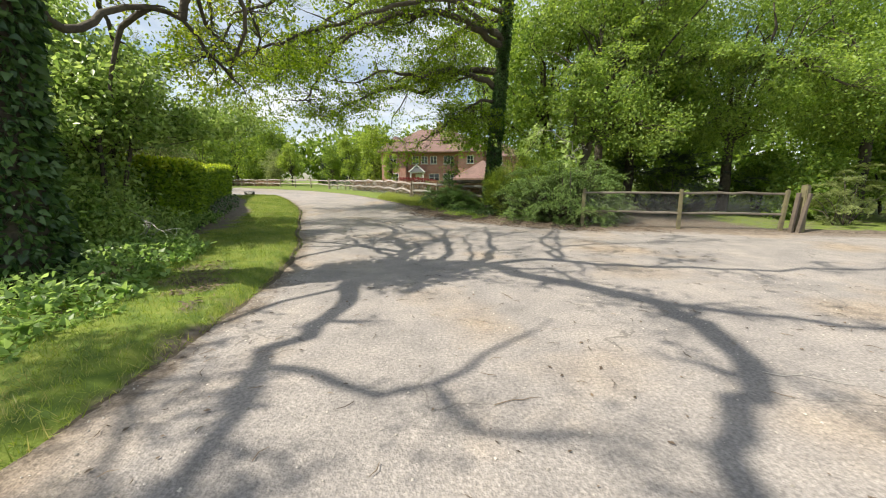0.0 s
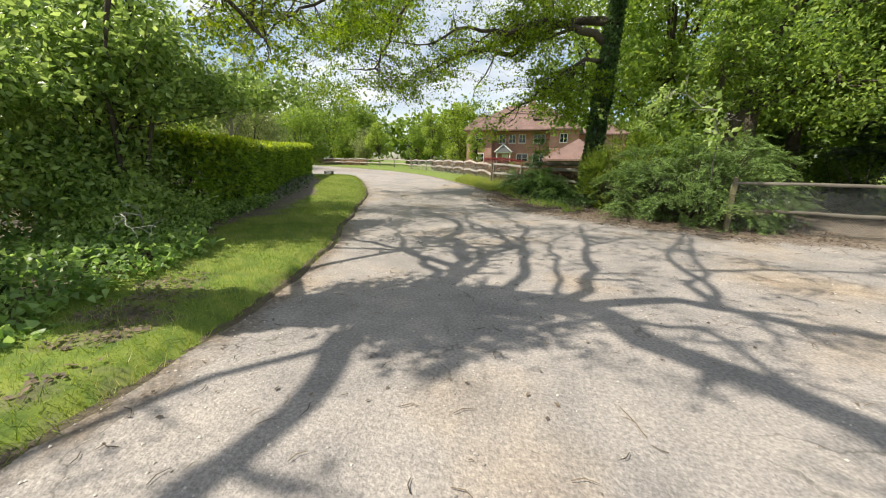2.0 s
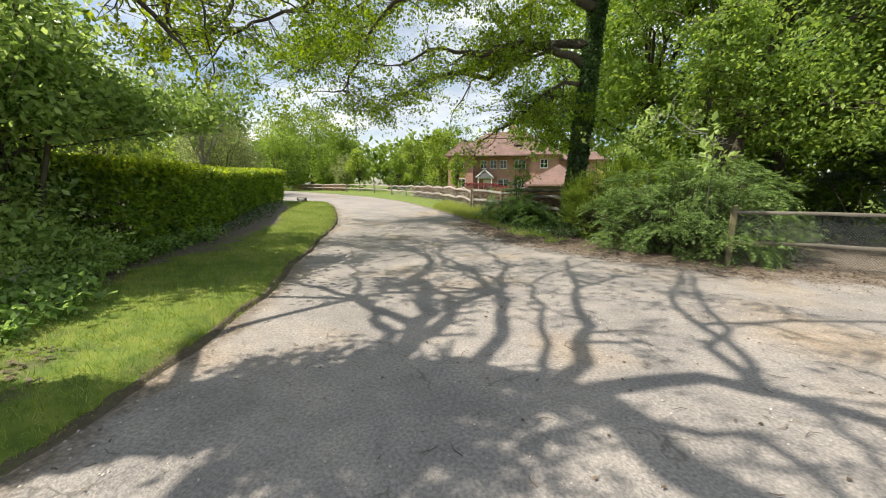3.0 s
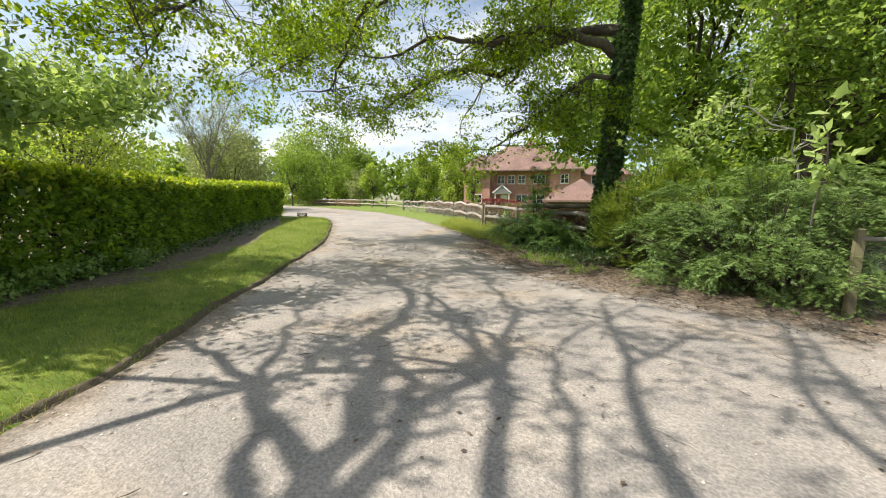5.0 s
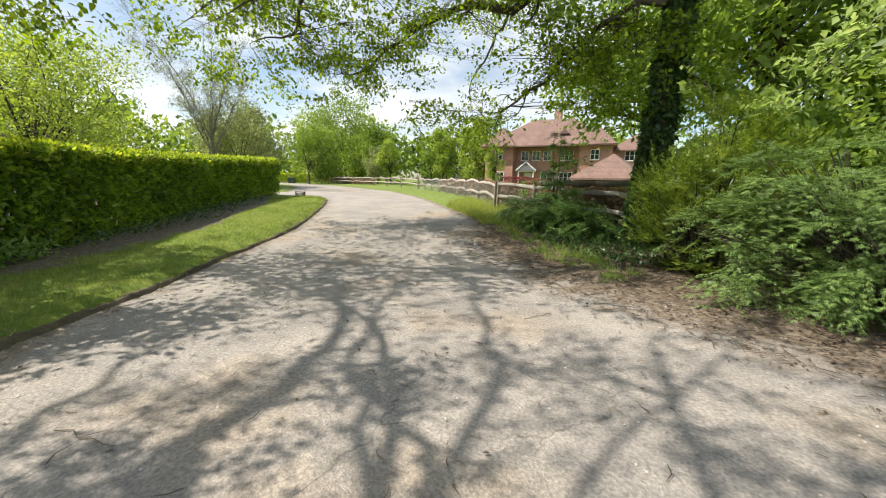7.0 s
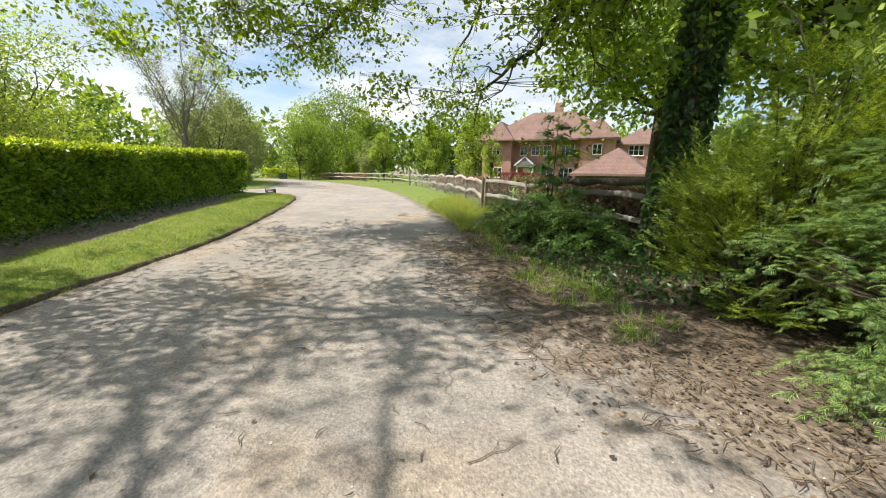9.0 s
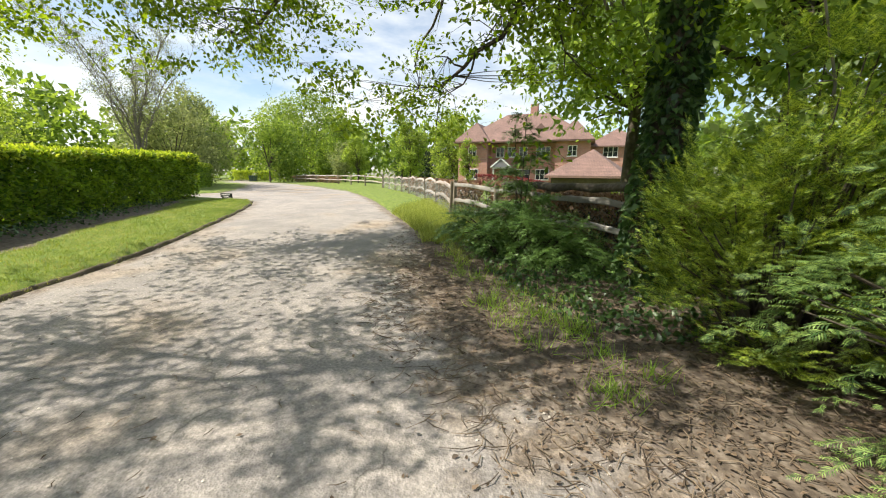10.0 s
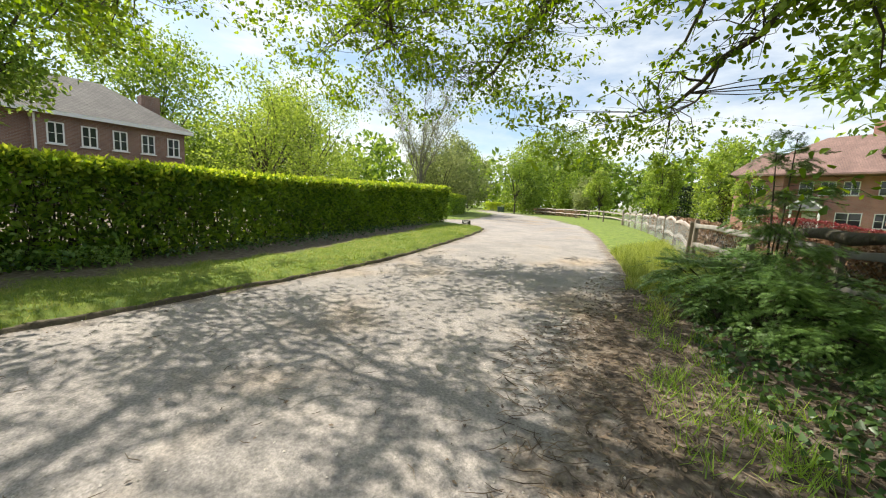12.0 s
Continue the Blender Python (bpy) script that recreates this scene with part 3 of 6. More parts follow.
# ---- trees ----
def bend(pts, step, rng, amount):
    """A limb's few turning points, drawn out into a knotty line."""
    P = [Vector(p) for p in pts]
    out = []
    for k in range(len(P) - 1):
        p0, p1, p2, p3 = P[max(k - 1, 0)], P[k], P[k + 1], P[min(k + 2, len(P) - 1)]
        n = max(2, int((p2 - p1).length / step))
        for i in range(n):
            t = i / n
            q = 0.5 * (2 * p1 + (p2 - p0) * t + (2 * p0 - 5 * p1 + 4 * p2 - p3) * t * t + (3 * p1 - p0 - 3 * p2 + p3) * t ** 3)
            out.append(q + Vector(rng.normal(size=3)) * amount * (0 if k == 0 and i == 0 else 1))
    out.append(P[-1])
    return out


class Growth:
    """Collects the wood and the leaf places of one tree."""

    def __init__(self, seed, wob=0.22, rise=0.02, ratio=0.62, angle=(35, 65), kids=(5, 5, 4), leaf_step=0.12, sides=(8, 5, 4, 3), thin_r=0.003):
        self.rng = np.random.default_rng(seed)
        self.wob, self.rise, self.ratio, self.angle, self.kids, self.leaf_step, self.sides = wob, rise, ratio, angle, kids, leaf_step, sides
        self.thin_r = thin_r
        self.limbs, self.twigs, self.tips, self.ways = [], [], [], []

    def side(self, d):
        r = self.rng
        a = radians(r.uniform(*self.angle))
        q = d.orthogonal()
        q.rotate(Matrix.Rotation(r.uniform(0, 2 * math.pi), 3, d))
        return (d * math.cos(a) + q.normalized() * math.sin(a)).normalized()

    def children(self, pts, rads, length, level, depth, start=0.3):
        if level >= depth:
            return
        n = len(pts)
        kids = self.kids[min(level, len(self.kids) - 1)]
        for c in range(kids):
            f = start + (1 - start) * (c + self.rng.uniform(0.1, 0.9)) / kids
            i = min(n - 2, int(f * (n - 1)))
            d = (pts[i + 1] - pts[i]).normalized()
            L = length * self.ratio * self.rng.uniform(0.6, 1.1) * (1.15 - 0.45 * f)
            self.grow(pts[i], self.side(d), L, max(0.004, rads[i] * 0.6), level + 1, depth)

    def grow(self, p, d, L, r, level, depth):
        n = 6 if level < depth else 4
        pts, rads = [p.copy()], [r]
        for i in range(n):
            d = (d + Vector(self.rng.normal(size=3)) * self.wob + Vector((0, 0, self.rise))).normalized()
            p = p + d * (L / n)
            pts.append(p.copy())
            rads.append(max(self.thin_r, r * (1 - 0.8 * (i + 1) / n)))
        self.twigs.append((pts, rads, self.sides[min(level, len(self.sides) - 1)]))
        if level >= depth:
            k = max(2, int(L / self.leaf_step))
            for j in range(k):
                f = 0.25 + 0.75 * (j + self.rng.uniform()) / k
                i = min(n - 1, int(f * n))
                self.tips.append(pts[i].lerp(pts[i + 1], f * n - i))
                self.ways.append(d)
        else:
            self.children(pts, rads, L, level, depth)

    def limb(self, pts, r0, r1, depth=3, length=None, step=0.35, knots=0.05, start=0.25, kids=None):
        P = bend(pts, step, self.rng, knots)
        n = len(P)
        R = [r0 + (r1 - r0) * (i / (n - 1)) ** 0.8 for i in range(n)]
        self.limbs.append((P, R, self.sides[0]))
        run = sum((P[i + 1] - P[i]).length for i in range(n - 1))
        keep = self.kids
        if kids:
            self.kids = (kids,) + tuple(self.kids[1:])
        self.children(P, R, length or run * 0.55, 0, depth, start)
        self.grow(P[-1], (P[-1] - P[-2]).normalized(), (length or run * 0.55) * self.ratio, r1, 1, depth)
        self.kids = keep

    def sprays(self, count, sigma, zsig, leaves, disc, drop=0.0, clump=5, keep=None):
        """Fine side shoots all along the limbs, each ending in a flat spray of leaves."""
        r = self.rng
        wood = self.limbs + self.twigs
        W = np.array([sum((P[i + 1] - P[i]).length for i in range(len(P) - 1)) for P, _, _ in wood])
        for k in r.choice(len(wood), count // clump, p=W / W.sum()):
            P, R, _ = wood[k]
            i = int(len(P) * r.uniform(0.3, 1.0)) % len(P)
            a = P[i]
            if keep and not keep(a):
                continue
            mid = Vector((r.normal() * sigma, r.normal() * sigma, r.normal() * zsig - drop))
            for _ in range(clump):
                off = mid * r.uniform(0.7, 1.15) + Vector((r.normal(), r.normal(), r.normal() * 0.5)) * sigma * 0.38
                e = a + off
                m = a.lerp(e, 0.5) + Vector(r.normal(size=3)) * 0.1 * off.length + Vector((0, 0, 0.06))
                t = min(0.012, R[i] * 0.6)
                self.twigs.append(([a, m, e], [t, t * 0.7, 0.003], 3))
                d = (e - m).normalized()
                for _ in range(leaves):
                    f = 0.3 + 0.7 * r.uniform()
                    q = m.lerp(e, f) + Vector((r.normal() * disc, r.normal() * disc, r.normal() * disc * 0.45))
                    self.tips.append(q)
                    self.ways.append(d)

    def build(self, name, base, trunk, bark, leaf, size, per=3, spread=0.10, shape=LEAF_PLAIN, up=0.5, label="", category="tree", thin=1.0, leaf_label=""):
        """trunk: (points, radii). All in world metres; the thing stands at its base."""
        ob = empty(name, *base, label=label, category=category)
        B = Vector(base)
        rng = self.rng
        loc = lambda pts: [tuple(q - B) for q in pts]
        if trunk:
            P = [Vector(p) for p in trunk[0]]
            attach("trunk", tubes_mesh("trunk", [(loc(P), trunk[1], 14)], bark), ob)
        for P, R, s in self.limbs:
            attach("limb", tubes_mesh("limb", [(loc(P), R, s)], bark), ob)
        if self.twigs:
            tagged(attach("twig_growth", tubes_mesh("twig_growth", [(loc(P), R, s) for P, R, s in self.twigs], bark), ob), kind="stuff")
        if self.tips and per:
            T = np.array([tuple(q - B) for q in self.tips])
            Wd = np.array([tuple(q) for q in self.ways])
            if thin < 1:
                k = rng.uniform(size=len(T)) < thin
                T, Wd = T[k], Wd[k]
            T, Wd = np.repeat(T, per, 0), np.repeat(Wd, per, 0)
            T = T + rng.normal(size=T.shape) * spread
            attach("crown", leaves_mesh("crown", T, size, rng, leaf, shape, Wd * 0.5, up), ob, leaf_label)
        return ob


def ring_trunk(x, y, h, r, lean=(0, 0), flare=1.5, seed=0, z0=None):
    """A tapered bole with a root flare."""
    rng = np.random.default_rng(seed)
    z = gz(x, y) - 0.05 if z0 is None else z0
    pts, rad = [], []
    for i in range(13):
        f = i / 12
        pts.append((x + lean[0] * f + 0.05 * r * rng.normal(), y + lean[1] * f + 0.05 * r * rng.normal(), z + h * f))
        rad.append(r * ((1 - 0.35 * f) + (flare - 1) * math.exp(-f * 14)) * (1 + 0.06 * rng.normal()))
    return pts, rad


def ivy_on(parent, trunk, z0, z1, count, rng, size=0.075, out=0.10):
    """Ivy leaves standing off a trunk, as a part of it."""
    P, R = np.array([tuple(p) for p in trunk[0]]), np.array(trunk[1])
    z = rng.uniform(z0, z1, count)
    a = rng.uniform(0, 2 * np.pi, count)
    cx, cy, r = np.interp(z, P[:, 2], P[:, 0]), np.interp(z, P[:, 2], P[:, 1]), np.interp(z, P[:, 2], R)
    lump = 0.6 + 0.5 * np.sin(a * 3 + z * 2.1) * np.cos(z * 3.3 + a) + 0.3 * rng.uniform(size=count)
    r = r + out * lump.clip(0.05) + 0.03 * rng.normal(size=count)
    n = np.stack([np.cos(a), np.sin(a), np.zeros(count)], -1)
    pos = np.stack([cx + r * n[:, 0], cy + r * n[:, 1], z], -1) - np.array(parent.location)
    attach("ivy", leaves_mesh("ivy", pos, size, rng, M_IVY, LEAF_IVY, n * 0.8 + np.array([0, 0, -0.9]), 0.15, 0.6), parent, "dark glossy ivy")


def clump_places(rng, clumps, leaves, spread, inner=0.55):
    """Leaf places in clumps scattered through an ellipsoid list [(centre, radii)], denser near the outside."""
    w = np.array([r[0] * r[1] * r[2] for _, r in clumps]) ** 0.66
    pick = rng.choice(len(clumps), size=leaves[0], p=w / w.sum())
    C, R = np.array([c for c, _ in clumps], float)[pick], np.array([r for _, r in clumps], float)[pick]
    u = unit(rng.normal(size=(leaves[0], 3)))
    rad = inner + (1 - inner) * rng.uniform(size=leaves[0])[:, None] ** 0.6
    cen = C + R * u * rad
    pos = np.repeat(cen, leaves[1], 0) + rng.normal(size=(leaves[0] * leaves[1], 3)) * spread
    way = np.repeat(u, leaves[1], 0)
    return pos, way


def bushy_tree(name, x, y, trunk_h, trunk_r, blobs, count, per, spread, size, leaf, seed, label, bark=M_BARK, category="tree", stems=1, group="", z0=None, inner=0.45):
    """Trunk, a fan of limbs into the crown's masses, and a crown of clumped leaves. blobs: (dx, dy, z, rx, ry, rz)."""
    rng = np.random.default_rng(seed)
    z = gz(x, y) - 0.05 if z0 is None else z0
    ob = empty(name, x, y, z, label=label, category=category, group=group)
    clumps = [((b[0], b[1], b[2]), b[3:]) for b in blobs]
    tall = max(b[2] for b in blobs)
    for s in range(stems):
        a = 2 * math.pi * s / stems + 0.5
        o = 0 if stems == 1 else trunk_r * 2.2
        k = 0 if stems == 1 else 0.22 * trunk_h
        pts = [(o * math.cos(a) + k * f * math.cos(a) + 0.15 * trunk_r * rng.normal(), o * math.sin(a) + k * f * math.sin(a) + 0.15 * trunk_r * rng.normal(), trunk_h * f) for f in np.linspace(0, 1, 7)]
        attach("trunk", tubes_mesh("trunk", [(pts, [trunk_r * (1.25 - 0.55 * f) for f in np.linspace(0, 1, 7)], 8)], bark), ob)
    for c, r in clumps:
        for _ in range(2):
            e = np.array(c) + np.array(r) * unit(rng.normal(size=(1, 3)))[0] * 0.85
            a = np.array([0, 0, trunk_h * rng.uniform(0.7, 1.0)])
            m = (a + e) / 2 + np.array([0, 0, 0.12 * np.linalg.norm(e - a)]) + rng.normal(size=3) * 0.08 * np.linalg.norm(e - a)
            m2 = (m + e) / 2 + rng.normal(size=3) * 0.06 * np.linalg.norm(e - a)
            attach("limb", tubes_mesh("limb", [([a, m, m2, e], [trunk_r * 0.42, trunk_r * 0.26, trunk_r * 0.13, 0.008], 5)], bark), ob)
    pos, way = clump_places(rng, clumps, (count, per), spread, inner)
    pos[:, 2] = np.maximum(pos[:, 2], 0.05)
    attach("crown", leaves_mesh("crown", pos, size, rng, leaf, LEAF_PLAIN, way * 0.6, 0.4), ob)
    return ob


def shadow_of(sx, sy, h):
    """The point at height h whose shadow falls at (sx, sy) on level ground."""
    k = h / math.tan(SUN_EL)
    u = SUN_AZ.normalized()
    return (sx + u.x * k, sy + u.y * k, h)


# the ivied oak on the left verge, in sparse young leaf, whose limbs reach over the lane
S = shadow_of
lt = Growth(3, wob=0.30, rise=0.03, ratio=0.6, angle=(30, 60), kids=(6, 4, 4), leaf_step=0.16, sides=(9, 6, 4, 3))
FORK = S(-1.05, 6.3, 5.4)
lt.limb([FORK, S(-1.35, 5.4, 6.1), S(-1.28, 4.3, 6.8), S(-1.42, 2.8, 7.4), S(-1.28, 1.5, 8.0), S(-0.8, -0.6, 8.6)], 0.15, 0.04, 2, 1.6, knots=0.06, kids=5)
lt.limb([S(-1.38, 2.8, 7.4), S(-1.0, 2.68, 7.8), S(-0.5, 2.42, 8.1), S(-0.06, 2.57, 8.4), S(0.23, 2.05, 8.8), S(0.8, 2.0, 9.3)], 0.07, 0.03, 1, 0.8, knots=0.03, kids=2)
lt.limb([S(-0.06, 2.57, 8.4), S(0.48, 3.03, 8.8), S(0.95, 3.6, 9.2)], 0.05, 0.02, 1, 0.6, knots=0.03, kids=2)
lt.limb([FORK, S(-0.3, 6.9, 6.5), S(0.8, 6.6, 7.4), S(1.9, 5.4, 8.2), S(2.75, 4.1, 8.9), S(2.4, 2.7, 9.4), S(1.4, 1.4, 10.0), S(1.0, -0.5, 10.6)], 0.20, 0.07, 2, 1.5, knots=0.06, kids=5)
lt.limb([S(2.2, 4.9, 8.5), S(3.4, 4.1, 9.2), S(4.7, 3.7, 9.8), S(6.5, 3.9, 10.5)], 0.09, 0.03, 2, 1.6, kids=6)
lt.limb([FORK, S(0.5, 6.45, 6.2), S(1.4, 7.0, 6.8), S(2.1, 7.05, 7.3), S(2.9, 6.7, 7.8), S(4.8, 6.3, 8.8), S(7.5, 6.3, 10.0)], 0.151, 0.035, 3, 1.8, kids=8)
lt.limb([FORK, S(-0.75, 7.2, 6.2), S(-0.75, 7.9, 6.6), S(-0.95, 8.7, 7.0), S(-1.25, 10.0, 7.5), S(-1.45, 11.0, 7.9), S(-1.75, 12.0, 8.2), S(-2.4, 12.8, 8.5), S(-3.4, 14.3, 9.0)], 0.144, 0.028, 2, 1.6, knots=0.06, kids=12, start=0.15)
lt.limb([S(-0.8, 6.9, 6.0), S(-1.3, 7.8, 6.6), S(-1.6, 8.3, 6.9), S(-2.4, 9.6, 7.4), S(-2.8, 10.5, 7.8), S(-3.1, 11.5, 8.2)], 0.079, 0.021, 2, 1.3, kids=8)
lt.limb([S(-0.3, 6.4, 5.9), S(0.0, 7.2, 6.4), S(0.18, 8.7, 7.1), S(-0.05, 9.75, 7.5), S(-0.55, 10.45, 7.8), S(-1.3, 11.6, 8.2), S(-1.7, 13.5, 8.8)], 0.094, 0.021, 2, 1.4, kids=10, start=0.2)
lt.limb([S(0.15, 8.9, 7.1), S(-0.02, 10.1, 7.5), S(0.07, 11.1, 7.9), S(-0.12, 12.2, 8.3), S(-0.67, 13.7, 8.8)], 0.065, 0.021, 2, 1.3, kids=8)
lt.limb([S(0.6, 6.5, 6.2), S(1.0, 7.7, 6.8), S(1.1, 8.3, 7.0), S(1.2, 9.3, 7.4), S(1.27, 10.8, 7.9), S(1.4, 12.1, 8.4)], 0.101, 0.025, 2, 1.4, kids=10, start=0.2)
lt.limb([S(0.55, 6.9, 6.5), S(0.6, 8.9, 7.2), S(0.5, 9.65, 7.5), S(0.8, 10.5, 7.8), S(1.6, 11.8, 8.3), S(2.4, 13.0, 8.8)], 0.047, 0.017, 2, 1.2, kids=8)
lt.limb([S(1.2, 9.8, 7.6), S(2.0, 10.8, 8.0), S(2.8, 11.47, 8.4), S(3.15, 12.1, 8.7)], 0.036, 0.017, 2, 1.0, kids=6)
lt.limb([S(2.2, 7.05, 7.3), S(2.45, 8.6, 7.8), S(2.5, 9.2, 8.0), S(3.3, 11.2, 8.6), S(3.7, 12.5, 9.0), S(4.2, 14.0, 9.5)], 0.061, 0.021, 2, 1.2, kids=7)
lt.limb([S(2.3, 7.1, 7.4), S(2.65, 8.1, 7.7), S(3.0, 9.7, 8.2), S(3.9, 12.2, 9.0)], 0.050, 0.021, 2, 1.2, kids=6)
lt.limb([S(2.45, 8.5, 7.8), S(4.2, 9.0, 8.8), S(6.8, 9.4, 10.0)], 0.058, 0.021, 2, 1.6, kids=7)
lt.limb([S(0.4, 6.0, 6.0), S(1.1, 6.35, 6.5), S(1.9, 6.3, 7.0), S(2.0, 5.6, 7.3), S(2.3, 4.6, 7.8)], 0.065, 0.021, 2, 1.2, kids=6)
lt.limb([FORK, (-5.4, 5.6, 6.4), (-5.2, 7.0, 6.3), (-4.9, 8.0, 5.2), (-4.95, 8.7, 4.6)], 0.13, 0.03, 2, 0.9, knots=0.08, kids=6)
lt.limb([(-5.2, 7.0, 6.3), (-4.4, 8.2, 6.2), (-4.3, 9.3, 5.2), (-4.6, 9.9, 4.6)], 0.09, 0.02, 2, 0.9, knots=0.08, kids=5)
lt.limb([(-5.3, 5.9, 6.3), (-6.2, 7.2, 5.6), (-6.6, 8.1, 4.6), (-6.9, 8.4, 3.6)], 0.10, 0.02, 2, 0.8, knots=0.06, kids=5)
lt.limb([S(-1.3, 5.4, 6.1), S(-2.2, 4.2, 6.6), S(-2.6, 2.4, 7.0), S(-2.2, 0.8, 7.6)], 0.06, 0.02, 2, 1.3, kids=7)
lt.limb([(-5.0, 7.4, 6.6), (-5.6, 9.3, 6.7), (-6.3, 11.0, 5.6), (-6.8, 11.9, 4.2)], 0.06, 0.015, 2, 1.0, knots=0.06, kids=6)
lt.limb([S(-2.5, 2.6, 7.0), S(-1.9, 2.1, 7.3), S(-1.5, 1.1, 7.6)], 0.04, 0.015, 2, 1.0, kids=6)
lt.limb([S(-2.6, 2.4, 7.0), S(-2.7, 1.6, 7.2), S(-2.2, 0.9, 7.4)], 0.04, 0.015, 2, 0.9, kids=6)
lt.limb([(-5.15, 4.7, 4.0), (-5.61, 6.00, 3.70), (-5.61, 6.80, 4.20), (-5.37, 7.40, 4.57), (-5.01, 7.80, 4.54), (-4.77, 8.20, 4.09), (-4.52, 8.50, 3.65)], 0.085, 0.03, 1, 0.8, 0.25, 0.03, 0.5, kids=6)
lt.limb([(-5.35, 7.40, 4.57), (-5.88, 7.40, 4.24), (-6.06, 7.40, 3.80), (-6.25, 7.40, 3.26)], 0.06, 0.03, 1, 0.5, 0.25, 0.02, 0.5, kids=3)
lt.limb([(-5.01, 7.80, 4.54), (-4.76, 7.80, 5.07), (-4.20, 8.00, 5.36), (-4.00, 8.20, 4.85), (-4.26, 8.40, 4.18), (-4.52, 8.50, 3.89)], 0.08, 0.025, 1, 0.8, 0.25, 0.03, 0.4, kids=6)
lt.sprays(500, 0.5, 0.3, 10, 0.10)
lt.sprays(2600, 0.4, 0.25, 10, 0.10, keep=lambda a: a.y + 0.26 * a.z < 3.6 and a.x + 0.74 * a.z < -1.2)
lt.sprays(1350, 0.5, 0.3, 11, 0.09, keep=lambda a: a.y + 0.257 * a.z > 9.2)
lt.limb([FORK, (-6.3, 3.6, 8.0), (-8.2, 2.2, 10.5)], 0.2, 0.06, 2, 2.5, kids=5)
lt_trunk = ([(-5.25, 4.45, gz(-5.25, 4.45) - 0.1), (-5.24, 4.47, 0.5), (-5.23, 4.5, 1.5), (-5.2, 4.6, 3.0), (-5.13, 4.75, 4.4), FORK], [0.50, 0.36, 0.33, 0.31, 0.29, 0.28])
left_oak = lt.build("oak_tree", (-5.25, 4.45, gz(-5.25, 4.45)), lt_trunk, M_BARK, M_SPARSE, 0.09, per=2, spread=0.07, shape=LEAF_OAK, thin=0.42,
                    label="old ivied oak on the verge, limbs nearly bare in spring")
ivy_on(left_oak, lt_trunk, 0.1, 5.9, 8500, np.random.default_rng(5), 0.10, 0.12)

q = np.random.default_rng(7)
pp, wy_ = clump_places(q, [(tuple(Vector(FORK) - left_oak.location), (1.0, 0.9, 0.9))], (330, 11), 0.12, 0.2)
p2, w2 = clump_places(q, [(tuple(Vector(S(0.1, 6.3, 6.3)) - left_oak.location), (0.9, 0.7, 0.45)), (tuple(Vector(S(-0.6, 5.6, 6.2)) - left_oak.location), (0.7, 0.6, 0.4))], (210, 9), 0.11, 0.2)
pp, wy_ = np.concatenate([pp, p2]), np.concatenate([wy_, w2])
attach("ivy", leaves_mesh("ivy", pp, 0.10, q, M_IVY, LEAF_IVY, wy_, 0.2), left_oak, "dense ivy bunched in the fork")

# the large oak by the conifers, whose leafy limbs cover the lane
rt = Growth(11, wob=0.24, rise=0.0, ratio=0.7, angle=(30, 62), kids=(7, 4, 4), leaf_step=9.0, sides=(9, 6, 4, 3))
OX, OY = 2.2, 17.7
rt_trunk = ring_trunk(OX, OY, 11.5, 0.22, (0.75, 0.3), 1.35, 2)
RLIMBS = [
    ([(2.3, 16.7, 7.6), (0.4, 15.0, 8.0), (-1.8, 14.2, 7.4), (-4.2, 13.4, 6.4), (-6.6, 12.4, 5.2)], 0.13),
    ([(2.3, 16.8, 6.3), (1.3, 18.3, 6.5), (0.2, 18.6, 6.3), (-1.0, 18.6, 5.6), (-2.4, 18.9, 5.9), (-4.2, 19.2, 5.4), (-5.6, 19.4, 4.7)], 0.17),
    ([(2.3, 16.7, 5.2), (1.3, 17.6, 4.9), (0.3, 18.4, 4.2), (-0.4, 18.9, 3.7), (-1.0, 19.3, 3.5)], 0.08),
    ([(2.3, 16.8, 7.3), (0.6, 16.2, 7.9), (-1.6, 15.4, 7.7), (-3.6, 15.6, 7.0), (-5.2, 16.4, 5.7), (-5.9, 16.8, 4.9)], 0.17),
    ([(2.4, 16.9, 8.6), (1.0, 19.6, 8.8), (-0.8, 21.6, 8.0), (-2.2, 22.8, 6.3), (-2.8, 23.1, 5.5)], 0.14),
    ([(2.5, 17.0, 9.2), (-0.6, 17.6, 10.0), (-3.4, 17.9, 9.4), (-6.2, 18.0, 7.8), (-8.2, 17.2, 6.2)], 0.15),
    ([(2.4, 16.9, 7.8), (0.0, 17.4, 8.6), (-2.6, 17.4, 8.4), (-5.0, 17.8, 7.4), (-7.2, 17.2, 6.0)], 0.14),
    ([(2.4, 16.9, 8.8), (-0.6, 15.6, 8.6), (-3.2, 13.8, 8.2), (-5.6, 12.8, 7.0), (-7.6, 12.8, 5.4)], 0.13),
    ([(2.4, 18.0, 5.7), (1.2, 17.4, 6.1), (0.1, 17.2, 6.2), (-1.0, 17.0, 5.9), (-2.3, 16.6, 6.0), (-3.6, 16.0, 5.4)], 0.16),
    ([(2.6, 17.1, 10.2), (3.4, 18.2, 11.6), (3.8, 19.2, 12.6)], 0.14),
]
for pts, r0 in RLIMBS:
    pts[0] = (OX + 0.065 * pts[0][2], OY + 0.026 * pts[0][2], pts[0][2])
    rt.limb(pts, r0, 0.03, 1, 2.2, kids=7, start=0.2)
open_side = lambda a: 0.5 < a.x + 0.737 * a.z < 3.4 and a.y + 0.26 * a.z > 13.5
rt.sprays(1500, 0.8, 0.32, 14, 0.11, drop=0.12, clump=4)
rt.sprays(2300, 0.8, 0.32, 14, 0.11, drop=0.12, clump=4, keep=lambda a: not open_side(a))
